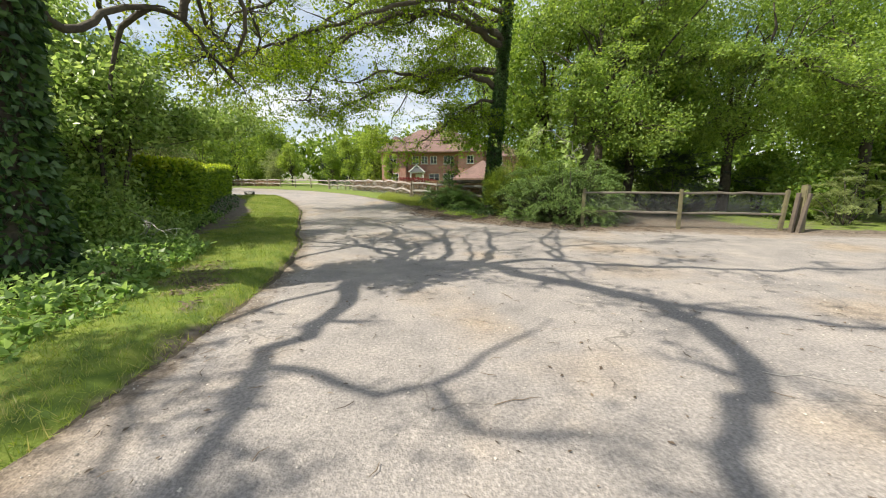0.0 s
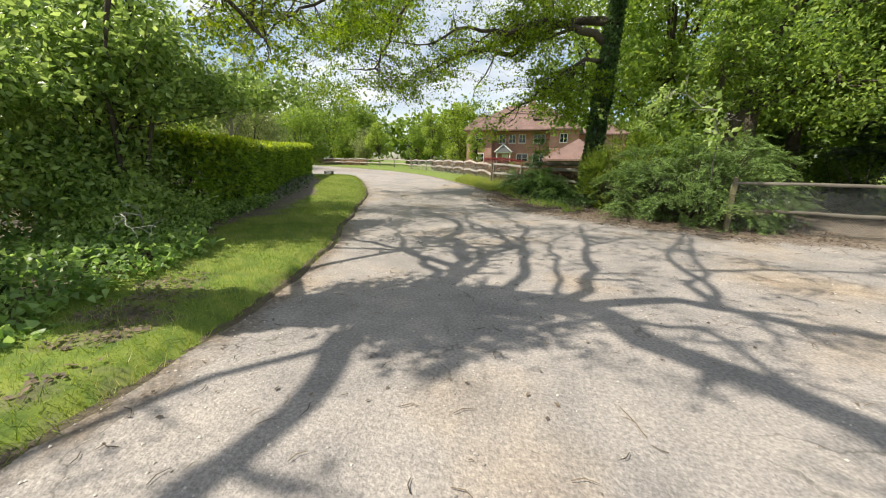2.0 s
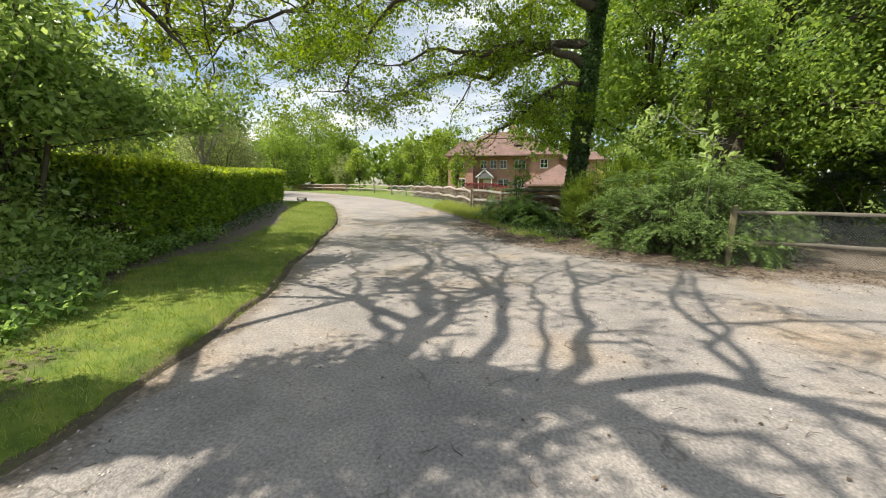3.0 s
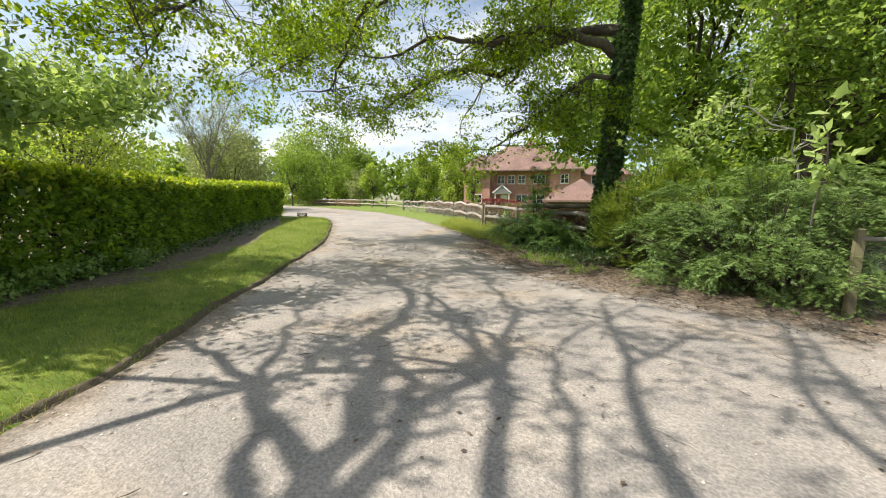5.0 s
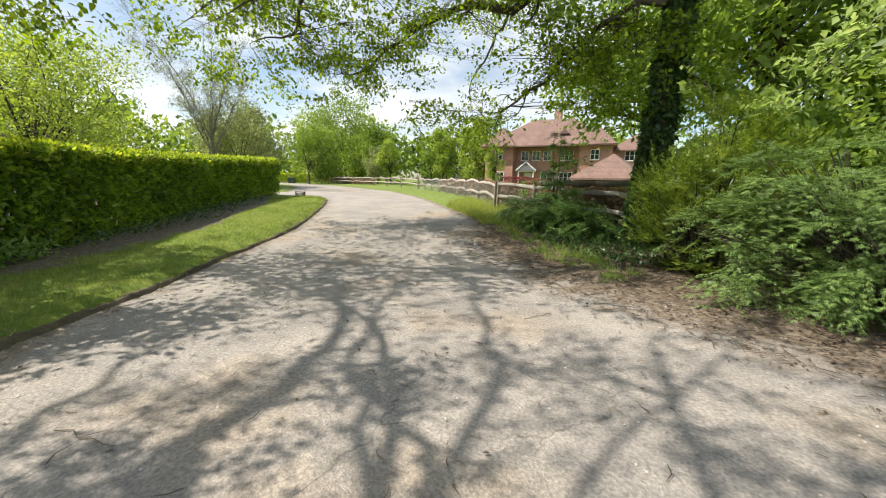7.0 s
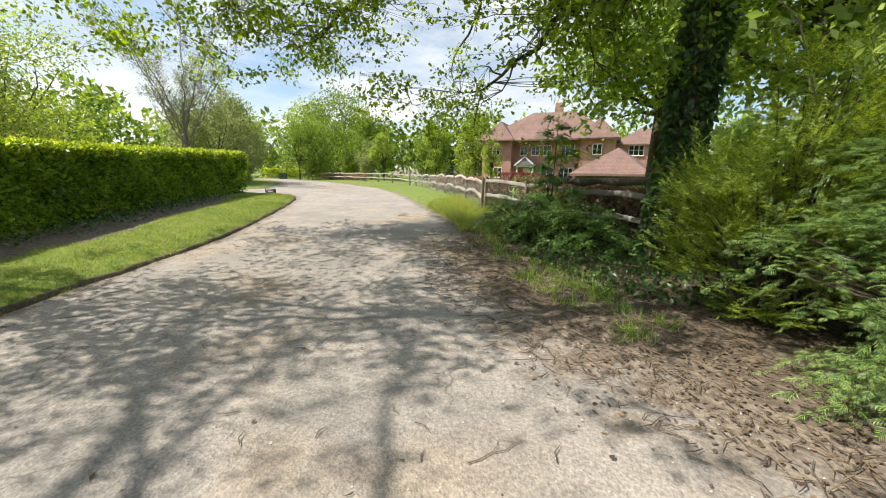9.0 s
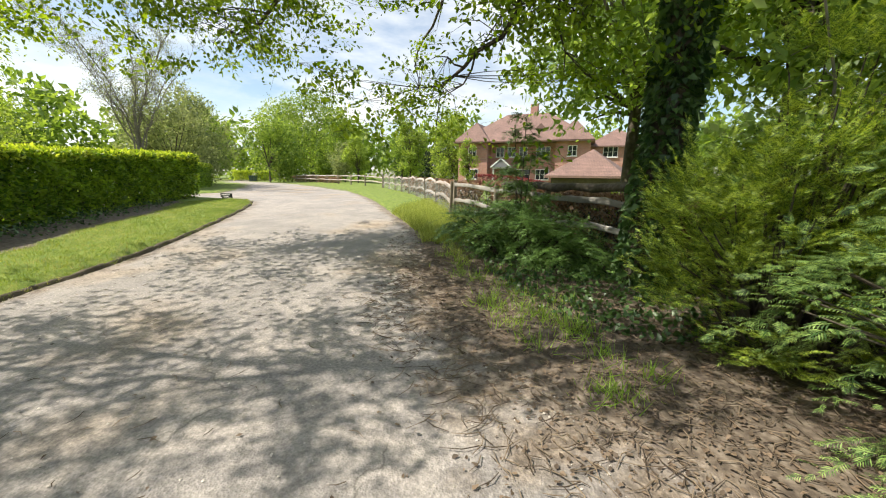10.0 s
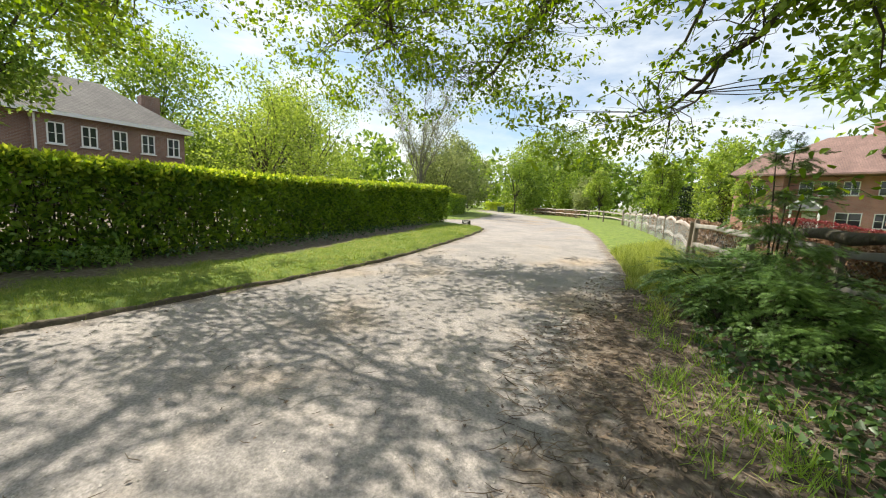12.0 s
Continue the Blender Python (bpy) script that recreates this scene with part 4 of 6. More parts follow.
rt.sprays(3000, 0.8, 0.32, 16, 0.11, drop=0.12, clump=4, keep=lambda a: a.x + 0.737 * a.z >= 3.4)
rt.sprays(2200, 0.7, 0.32, 14, 0.11, drop=0.1, clump=4, keep=lambda a: a.y + 0.26 * a.z > 16.0 and a.x + 0.737 * a.z < 0.3)
right_oak = rt.build("oak_tree", (OX, OY, gz(OX, OY)), rt_trunk, M_BARK, M_OAK, 0.10, per=1, spread=0.02, shape=LEAF_OAK, thin=1.0,
                     label="large ivied oak in fresh leaf spreading over the lane")
ivy_on(right_oak, rt_trunk, 0.15, 9.5, 11000, np.random.default_rng(6), 0.10, 0.07)

# woodland trees behind the fence
WOODS = [(6.9, 17.0, 4.2, 0.20, 21), (9.5, 19.5, 4.5, 0.22, 22), (13.0, 17.5, 4.0, 0.20, 23), (5.6, 21.5, 4.5, 0.22, 24), (16.5, 15.0, 4.2, 0.2, 25), (11.2, 24.0, 5, 0.25, 26), (20.0, 20.0, 5, 0.25, 27), (24.0, 24.0, 5, 0.25, 33), (27.0, 19.0, 5, 0.25, 34), (3.5, 25.5, 4.5, 0.2, 28), (16.0, 26.0, 5, 0.25, 29), (23.0, 12.5, 4.5, 0.22, 30)]
for wx, wy, th, tr, sd in WOODS:
    q = np.random.default_rng(sd)
    blobs = [(q.uniform(-2.2, 2.2), q.uniform(-2.2, 2.2), q.uniform(4.0, 10.5), q.uniform(1.5, 2.4), q.uniform(1.5, 2.4), q.uniform(1.0, 1.6)) for _ in range(11)]
    blobs += [(q.uniform(-2.5, 1.0), q.uniform(-3.0, -0.8), q.uniform(3.0, 5.0), q.uniform(1.2, 1.9), q.uniform(1.2, 1.9), q.uniform(0.6, 1.0)) for _ in range(4)]
    bushy_tree("woodland_tree", wx, wy, th, tr, blobs, 3400 if wy < 18 else 1200, 12, 0.2, 0.115 if wy < 18 else 0.22, M_WOOD_LEAF, sd, "leafy woodland tree in the shade behind the fence", group="woodland trees behind the fence")

for k, (ux, uy, uh) in enumerate([(5.6, 16.6, 2.4), (14.6, 15.2, 2.6), (9.2, 21.0, 3.2), (6.4, 19.0, 3.0), (15.5, 18.5, 3.4), (17.5, 12.5, 2.6), (12.6, 20.5, 3.4), (19.0, 16.0, 3.6)]):
    q = np.random.default_rng(300 + k)
    blobs = [(q.uniform(-1.3, 1.3), q.uniform(-0.8, 0.8), uh * q.uniform(0.2, 0.9), q.uniform(0.7, 1.1), q.uniform(0.6, 1.0), q.uniform(0.5, 0.8)) for _ in range(8)]
    bushy_tree("understorey_shrub", ux, uy, uh * 0.5, 0.05, blobs, 620, 12, 0.17, 0.16, M_WOOD_LEAF, 310 + k, "leafy shrub in the shade behind the fence", stems=3, category="shrub", group="understorey shrubs behind the fence")

aw = Growth(29, wob=0.2, rise=0.01, ratio=0.6, angle=(30, 60), kids=(6, 4), leaf_step=9.0, sides=(8, 5, 4))
aw.limb([(6.0, 15.4, 3.4), (7.2, 14.9, 5.2), (9.2, 14.3, 6.0), (11.6, 13.6, 5.6), (13.4, 13.0, 4.6)], 0.12, 0.03, 1, 1.6, kids=9)
aw.limb([(6.0, 15.4, 3.4), (6.4, 15.0, 5.4), (7.2, 14.4, 7.2), (8.6, 13.8, 8.0)], 0.12, 0.03, 1, 1.6, kids=8)
aw.limb([(5.8, 15.6, 2.6), (5.0, 15.0, 4.2), (4.8, 14.4, 5.6)], 0.08, 0.02, 1, 1.2, kids=6)
aw.sprays(950, 0.55, 0.22, 22, 0.12, drop=0.15, clump=4)
aw.build("field_maple", (5.6, 15.8, gz(5.6, 15.8)), ([(5.6, 15.8, -0.1), (5.6, 15.75, 1.2), (5.8, 15.6, 2.5), (6.0, 15.4, 3.4)], [0.24, 0.17, 0.15, 0.13]), M_BARK, M_WOOD_LEAF, 0.12, per=1, spread=0.02,
         label="arching maple with dark limbs and bright hanging leaves")

# tall shrubs and saplings on the left before the hedge
bushy_tree("tall_shrub", -7.4, 8.2, 2.4, 0.045, [(0.4, 0.4, 2.5, 1.3, 1.4, 0.3), (-0.4, -0.9, 2.7, 1.4, 1.4, 0.35), (0.9, 1.6, 2.8, 1.1, 1.1, 0.28), (1.7, 2.2, 2.95, 0.7, 0.6, 0.2), (-0.8, 1.0, 3.3, 1.5, 1.5, 0.35), (0.5, -0.2, 3.3, 1.2, 1.3, 0.3),
           (-0.2, 0.4, 4.0, 1.4, 1.4, 0.35), (-1.4, -0.6, 3.7, 1.4, 1.4, 0.4), (0.4, -1.8, 2.4, 0.9, 0.9, 0.3), (-0.8, -0.2, 4.7, 1.0, 1.0, 0.35), (-0.3, -0.7, 1.3, 1.0, 1.5, 0.8), (-0.9, 0.7, 1.5, 0.9, 1.0, 0.8)],
           2600, 12, 0.15, 0.125, M_LAUREL, 31, "broad layered shrub with lit upper leaves beside the verge", stems=5, category="shrub", inner=0.15)
bushy_tree("tall_shrub", -7.4, 5.9, 1.6, 0.05, [(0.0, 0.2, 1.1, 1.0, 1.3, 0.6), (-0.8, -0.6, 1.8, 1.2, 1.4, 0.6), (0.6, 1.4, 0.7, 0.8, 1.0, 0.5), (-0.6, 0.9, 2.5, 1.3, 1.2, 0.4), (-0.4, -0.4, 3.2, 1.0, 1.0, 0.3)],
           1200, 12, 0.13, 0.11, M_LAUREL, 32, "dark tangled shrub behind the ivied oak", stems=4, category="shrub")
bushy_tree("bramble", -6.5, 8.0, 0.5, 0.02, [(0.2, -0.9, 0.4, 0.7, 0.8, 0.3), (0.0, 0.2, 0.4, 0.6, 0.7, 0.3), (-0.7, 0.0, 0.6, 0.7, 0.8, 0.35)],
           560, 12, 0.11, 0.085, M_LAUREL, 33, "tangled bramble and dead sticks under the shrub", stems=4, category="shrub")
for k, (sx, sy, hh) in enumerate([(-12.2, 9.8, 7.0)]):
    q = np.random.default_rng(40 + k)
    blobs = [(q.uniform(-1.8, 1.8), q.uniform(-1.8, 1.8), q.uniform(0.4, 1.0) * hh, q.uniform(1.2, 1.9), q.uniform(1.2, 1.9), q.uniform(0.7, 1.2)) for _ in range(10)]
    bushy_tree("woodland_tree", sx, sy, hh * 0.55, 0.14, blobs, 1800, 12, 0.2, 0.15, M_WOOD_LEAF, 50 + k, "slim leafy tree standing behind the hedge", group="trees behind the hedge")


# ---- the clipped hedge ----
def hedge(name, line, width, height, count, leaf, top, seed, label, size=0.075, twigs=500):
    """A clipped hedge along a line: woody stems, leaves through its body and a top layer coloured as sunlit."""
    rng = np.random.default_rng(seed)
    L = np.array(line, float)
    seg = np.linalg.norm(np.diff(L, axis=0), axis=1)
    cum = np.concatenate([[0], np.cumsum(seg)])
    bx, by = L[0]
    ob = empty(name, bx, by, gz(bx, by), label=label, category="hedge")
    B = np.array(ob.location)

    def place(s, across, up):
        x, y = np.interp(s, cum, L[:, 0]), np.interp(s, cum, L[:, 1])
        e = 0.2
        tx, ty = np.interp(s + e, cum, L[:, 0]) - np.interp(s - e, cum, L[:, 0]), np.interp(s + e, cum, L[:, 1]) - np.interp(s - e, cum, L[:, 1])
        n = np.hypot(tx, ty) + 1e-9
        px, py = x + across * ty / n, y - across * tx / n
        return np.stack([px, py, base_height(px, py) + 0.12 + up], -1) - B, np.stack([ty / n, -tx / n, np.zeros_like(n)], -1)

    S_ = cum[-1]
    n1 = int(count * 0.62)
    s, face = rng.uniform(0, S_, n1), np.where(rng.uniform(size=n1) < 0.72, 1.0, -1.0)
    up = rng.uniform(0.0, 1.0, n1) ** 0.8 * height
    lump = 0.10 * wobble(s * 1.3, up * 3.0) + 0.08 * wobble(s * 3.1, up * 5 + 3)
    depth = np.abs(rng.normal(size=n1)) * 0.15
    hole = (wobble(s * 2.3 + 4, up * 2.6) + 0.5 * wobble(s * 5.1, up * 6.0 + 1) > 0.75) & (up < height * 0.62)
    s, face, up, lump, depth = (v[~hole] for v in (s, face, up, lump, depth))
    pos, nor = place(s, face * (width / 2 + lump - depth - 0.10 * (1 - up / height)), up)
    leafpos, way = [pos], [nor * face[:, None]]
    n2 = count - n1
    s = rng.uniform(0, S_, n2)
    pos, _ = place(s, rng.uniform(-0.5, 0.5, n2) * width, height - np.abs(rng.normal(size=n2)) * 0.10 + 0.05 * wobble(s * 2.0, s * 0.7))
    leafpos.append(pos)
    way.append(np.tile([0.0, 0, 1.0], (n2, 1)))
    attach("foliage", leaves_mesh("foliage", np.concatenate(leafpos), size, rng, leaf, LEAF_PLAIN, np.concatenate(way) * 0.8, 0.3), ob)
    if top:
        n3 = count // 3
        s = rng.uniform(0, S_, n3)
        ac = rng.uniform(-0.58, 0.58, n3) * width
        shoot = height + 0.05 * wobble(s * 2.0, s * 0.7) + rng.uniform(-0.10, 0.08, n3) + 0.06 * wobble(s * 6, ac * 7) - 0.16 * rng.uniform(size=n3) * (np.abs(ac) > 0.44 * width)
        pos, _ = place(s, ac, shoot)
        attach("new_growth", leaves_mesh("new_growth", pos, size * 0.85, rng, top, LEAF_PLAIN, np.tile([0.0, 0, 1.2], (n3, 1)), 0.2), ob, "yellow-green top shoots, sunlit brightness put into their colour")
    tubes = []
    for k in range(twigs):
        s0 = rng.uniform(0, S_)
        q0, _ = place(np.array([s0]), np.array([rng.uniform(-0.25, 0.25) * width]), np.array([-0.1]))
        q1, _ = place(np.array([s0 + rng.normal() * 0.15]), np.array([rng.uniform(-0.35, 0.35) * width]), np.array([height * rng.uniform(0.35, 0.6)]))
        q2, _ = place(np.array([s0 + rng.normal() * 0.3]), np.array([rng.uniform(-0.45, 0.45) * width]), np.array([height * 0.96]))
        tubes.append(([q0[0], q1[0], q2[0]], [0.018, 0.012, 0.005], 4))
    attach("stem_growth", tubes_mesh("stem_growth", tubes, M_BARK), ob)
    return ob


HEDGE = [(-8.3, 8.2), (-7.75, 9.6), (-7.95, 11.35), (-9.1, 13.3), (-11.45, 17.4), (-12.85, 20.4), (-14.75, 25.2), (-15.1, 26.0)]
hedge("clipped_hedge", HEDGE, 1.0, 1.85, 76000, M_HEDGE, M_HEDGETOP, 61, "long clipped hedge with a sunlit yellow-green top put in as leaf colour", 0.125, 700)
hedge("clipped_hedge", [(-20.8, 30.3), (-23.0, 33.5), (-25.8, 37.1)], 1.0, 1.7, 16000, M_HEDGE, M_HEDGETOP, 62, "clipped hedge beyond the driveway", 0.11, 80)
hedge("clipped_hedge", [(-52, 68), (-44, 72)], 1.5, 1.6, 4000, M_HEDGETOP, None, 63, "bright low hedge at the bend", 0.25, 20)
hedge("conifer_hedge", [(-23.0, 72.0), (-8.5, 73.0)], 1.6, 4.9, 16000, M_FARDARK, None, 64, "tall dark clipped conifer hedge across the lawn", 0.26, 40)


# ---- conifers at the corner ----
def conifer(name, x, y, blobs, count, size, leaf, seed, label, stems=4, droop=-0.25, reach=1.3):
    """A shaggy evergreen: upright stems and layered fronds that stand outward and droop at the tips."""
    rng = np.random.default_rng(seed)
    z = gz(x, y) - 0.03
    ob = empty(name, x, y, z, label=label, category="shrub")
    tubes = []
    for b in blobs:
        for _ in range(stems):
            u = unit(rng.normal(size=(1, 3)))[0]
            e = np.array(b[:3]) + np.array(b[3:]) * u * 0.8
            e[2] = max(e[2], 0.15)
            o = np.array([b[0] * 0.4, b[1] * 0.4, 0])
            m = (o + e) / 2 + np.array([0, 0, 0.2])
            tubes.append(([o, m, e], [0.02, 0.013, 0.005], 5))
    tagged(attach("stem_growth", tubes_mesh("stem_growth", tubes, M_BARK), ob), kind="stuff")
    w = np.array([b[3] * b[4] + b[4] * b[5] + b[3] * b[5] for b in blobs])
    # flat boughs in tiers: each a short stem with sprays fanned out on both sides
    nb = count // 15
    npl = max(6, nb // 7)
    pick = rng.choice(len(blobs), npl, p=w / w.sum())
    Bc, Br = np.array([b[:3] for b in blobs], float)[pick], np.array([b[3:] for b in blobs], float)[pick]
    u = unit(rng.normal(size=(npl, 3)))
    cen = Bc + Br * u * (0.62 + 0.34 * rng.uniform(size=(npl, 1)) ** 0.6)
    own = rng.integers(0, npl, nb)
    out = unit(u[own] * np.array([1, 1, 0.5]) + np.array([0, 0, droop]) + np.array([0.55, 0.55, 0.16]) * rng.normal(size=(nb, 3)))
    root = cen[own] + rng.normal(size=(nb, 3)) * np.array([1, 1, 0.25]) * size * 0.8
    K = 15
    t = np.tile(np.linspace(0.0, 1.0, K), nb)[:, None]
    O = np.repeat(out, K, 0)
    W = unit(np.cross(O, np.array([0, 0, 1.0])))
    sgn = np.tile(np.where(np.arange(K) % 2 == 0, 1.0, -1.0), nb)[:, None]
    sgn[K - 1::K] = 0
    L = size * reach * rng.uniform(0.8, 1.25, (nb, 1)).repeat(K, 0)
    sag = np.array([0, 0, 1.0]) * (-0.35 * t * t * L * (1 if droop < 0 else -0.6))
    pos = np.repeat(root, K, 0) + O * t * L + sag + rng.normal(size=(nb * K, 3)) * size * 0.05
    pos[:, 2] = np.maximum(pos[:, 2], 0.04)
    attach("foliage", leaves_mesh("foliage", pos, size * 0.8, rng, leaf, SPRAY, O * 2.2 + W * sgn * 1.9 + np.array([0, 0, 0.35 * droop]), 1.3, 0.3), ob)
    return ob


conifer("evergreen_bush", 4.38, 13.75, [(0.6, -0.9, 0.43, 0.8, 0.6, 0.4), (-0.4, -0.6, 0.52, 0.8, 0.6, 0.45), (-1.3, 0.2, 0.52, 0.7, 0.6, 0.45), (0.2, -0.8, 0.99, 0.75, 0.55, 0.3), (1, -0.7, 1.03, 0.7, 0.6, 0.35), (-0.8, -0.2, 1.03, 0.8, 0.7, 0.35), (-1.7, 0.6, 0.95, 0.6, 0.6, 0.4),
         (-0.3, -0.3, 1.5, 0.9, 0.7, 0.35), (0.7, -0.3, 1.59, 0.8, 0.7, 0.35), (-1.1, 0.4, 1.5, 0.7, 0.6, 0.35), (0.1, 0.3, 1.94, 0.9, 0.6, 0.3), (1.4, 0.3, 1.38, 0.9, 0.8, 0.5), (1, 0.5, 1.98, 0.7, 0.6, 0.3), (1.6, 0, 0.6, 0.8, 0.8, 0.6), (0, 0.6, 0.86, 1.3, 0.8, 0.9), (-1, 0.6, 1.68, 0.6, 0.6, 0.4)],
        36000, 0.135, M_YEW, 71, "broad shaggy evergreen bush at the lane's edge", 16, reach=2.7)
conifer("golden_conifer", 2.65, 15.5, [(-0.1, 0.0, 0.6, 0.9, 0.75, 0.55), (-0.1, -0.1, 1.3, 0.85, 0.7, 0.6), (0.7, -0.35, 0.9, 0.8, 0.7, 0.8), (0.5, 0.0, 1.8, 0.65, 0.6, 0.55), (-0.35, 0.2, 1.0, 0.6, 0.6, 0.8), (0.25, 0.1, 2.25, 0.5, 0.5, 0.4), (0.1, 0.1, 1.1, 0.6, 0.5, 0.9)],
        36000, 0.10, M_GOLD, 72, "golden-green conifer beside the oak's trunk", 14, droop=0.55, reach=2.2)
conifer("yew_bush", 0.2, 18.5, [(0.25, -0.1, 0.45, 0.6, 0.5, 0.4), (-0.45, 0.25, 0.5, 0.55, 0.45, 0.35), (0.75, -0.1, 0.45, 0.6, 0.5, 0.4), (0.2, 0.2, 0.85, 0.5, 0.45, 0.25), (1.15, -0.35, 0.35, 0.55, 0.42, 0.3), (-0.75, 0.45, 0.6, 0.4, 0.35, 0.25), (0.7, 0.1, 0.8, 0.4, 0.4, 0.22)],
        15000, 0.135, M_YEWDARK, 73, "low dark yew spreading over the verge", 10, reach=2.5)
conifer("young_conifer", 0.35, 18.9, [(0, 0, 0.6, 0.42, 0.42, 0.4), (0.1, 0, 1.1, 0.42, 0.4, 0.25), (-0.08, 0.05, 1.5, 0.36, 0.36, 0.2), (0.1, 0, 1.85, 0.3, 0.3, 0.16), (0.0, 0, 2.2, 0.24, 0.24, 0.14), (0.05, 0, 2.55, 0.14, 0.14, 0.18)],
        6500, 0.11, M_YEWDARK, 74, "slim young conifer growing through the yew", 1, droop=-0.3)
conifer("grey_bush", 13.6, 12.6, [(0, 0, 0.9, 1.1, 1.0, 0.95), (0.6, 0.2, 1.4, 0.9, 0.9, 0.7), (-0.6, 0.2, 0.8, 0.8, 0.8, 0.8)], 2600, 0.2, M_FARGREY, 75, "grey-green rounded bush on the lawn behind the fence", 6)
# fills the dark gap under the trees; deep shade put into its near-black leaves
conifer("dark_gap_bush", 10.2, 16.8, [(0, 0, 1.3, 1.7, 1.2, 1.35), (1.8, -0.3, 1.2, 1.4, 1.1, 1.2), (-1.6, 0.4, 1.3, 1.3, 1.1, 1.3)], 2600, 0.36, M_FARDARK, 76, "near-black evergreen standing in for the dark gap in the wood", 6)

# a sapling with large pale leaves leaning out of the evergreen, and a dead one behind it
sp = Growth(171, wob=0.2, rise=-0.02, ratio=0.5, angle=(35, 70), kids=(5, 3), leaf_step=0.12)
sp.limb([(4.5, 13.1, 0.05), (4.35, 12.8, 1.2), (4.1, 12.3, 2.2), (3.75, 11.85, 2.6)], 0.022, 0.006, 1, 0.7, 0.3, 0.02, 0.6)
sp.build("chestnut_sapling", (4.5, 13.1, gz(4.5, 13.1)), None, M_PALEBARK, M_PALELEAF, 0.17, per=6, spread=0.07, shape=LEAF_PLAIN, up=0.9, label="thin sapling with large pale leaves above the evergreen", category="sapling")
dd = Growth(172, wob=0.3, rise=0.0, ratio=0.6, angle=(30, 60), kids=(6, 4), leaf_step=9.0)
dd.limb([(5.3, 14.9, 0.05), (5.2, 14.7, 1.6), (4.7, 14.3, 2.8), (3.7, 13.9, 3.3)], 0.035, 0.01, 2, 1.2, 0.3, 0.05, 0.55)
dd.build("dead_sapling", (5.3, 14.9, gz(5.3, 14.9)), None, M_DEADWOOD, M_PALELEAF, 0.1, per=0, label="bleached dead sapling behind the evergreen bush", category="sapling")
d2 = Growth(173, wob=0.35, rise=0.02, ratio=0.6, angle=(30, 70), kids=(5, 3), leaf_step=9.0)
d2.limb([(-5.9, 7.4, 0.1), (-5.6, 7.0, 0.5), (-5.2, 6.5, 0.8), (-4.75, 6.1, 0.75)], 0.018, 0.006, 2, 0.7, 0.2, 0.04, 0.3)
d2.build("dead_branch", (-5.9, 7.4, gz(-5.9, 7.4)), None, M_DEADWOOD, M_PALELEAF, 0.1, per=0, label="bleached dead branch sticking out of the bramble", category="branch")


def broad_plant(x, y, seed, size):
    """A clump of upright broad leaves."""
    rng = np.random.default_rng(seed)
    ob = empty("broadleaf_plant", x, y, gz(x, y), label="clump of broad upright green leaves on the bank", category="plant", group="broad-leaved plants on the bank")
    for k in range(7):
        a, L, w = rng.uniform(0, 6.28), size * rng.uniform(0.7, 1.2), size * 0.16
        lean = rng.uniform(0.3, 0.9)
        V = []
        for t in np.linspace(0, 1, 6):
            r, z = L * lean * t * t, L * (t - 0.45 * t * t * lean)
            ww = w * math.sin(math.pi * (0.08 + 0.9 * t)) ** 0.8
            V += [(r * math.cos(a) - ww * math.sin(a), r * math.sin(a) + ww * math.cos(a), z + 0.02), (r * math.cos(a), r * math.sin(a), z), (r * math.cos(a) + ww * math.sin(a), r * math.sin(a) - ww * math.cos(a), z + 0.02)]
        F = [(3 * i + j, 3 * i + j + 1, 3 * i + j + 4, 3 * i + j + 3) for i in range(5) for j in range(2)]
        attach("leaf", mesh_np("leaf", V, np.array(F), M_GROUNDIVY, True), ob)


for k, (bx, by, bs) in enumerate([(-4.0, 3.6, 0.42), (-3.75, 4.2, 0.36), (-4.3, 4.0, 0.45), (-3.7, 3.1, 0.36), (-4.15, 5.3, 0.4), (-4.5, 3.2, 0.45), (-4.4, 6.3, 0.36), (-3.9, 2.5, 0.4), (-4.7, 7.3, 0.34), (-4.1, 4.7, 0.34)]):
    broad_plant(bx, by, 180 + k, bs * 0.6)

hz = Growth(175, wob=0.2, rise=-0.01, ratio=0.55, angle=(35, 70), kids=(6, 3), leaf_step=0.14)
hz.limb([(2.95, 15.9, 0.05), (2.9, 15.7, 1.6), (2.7, 15.4, 2.6), (2.2, 15.0, 3.0)], 0.022, 0.006, 1, 0.9, 0.3, 0.03, 0.55)
hz.limb([(2.92, 15.8, 1.5), (3.2, 15.3, 2.5), (3.5, 14.6, 2.95), (3.4, 13.9, 3.1)], 0.016, 0.006, 1, 0.9, 0.3, 0.03, 0.4)
hz.sprays(30, 0.3, 0.2, 9, 0.11)
hz.build("hazel_sapling", (2.95, 15.9, gz(2.95, 15.9)), None, M_PALEBARK, M_PALELEAF, 0.11, per=2, spread=0.06, shape=LEAF_PLAIN, up=0.9, label="hazel sapling with broad light green leaves beside the oak", category="sapling")


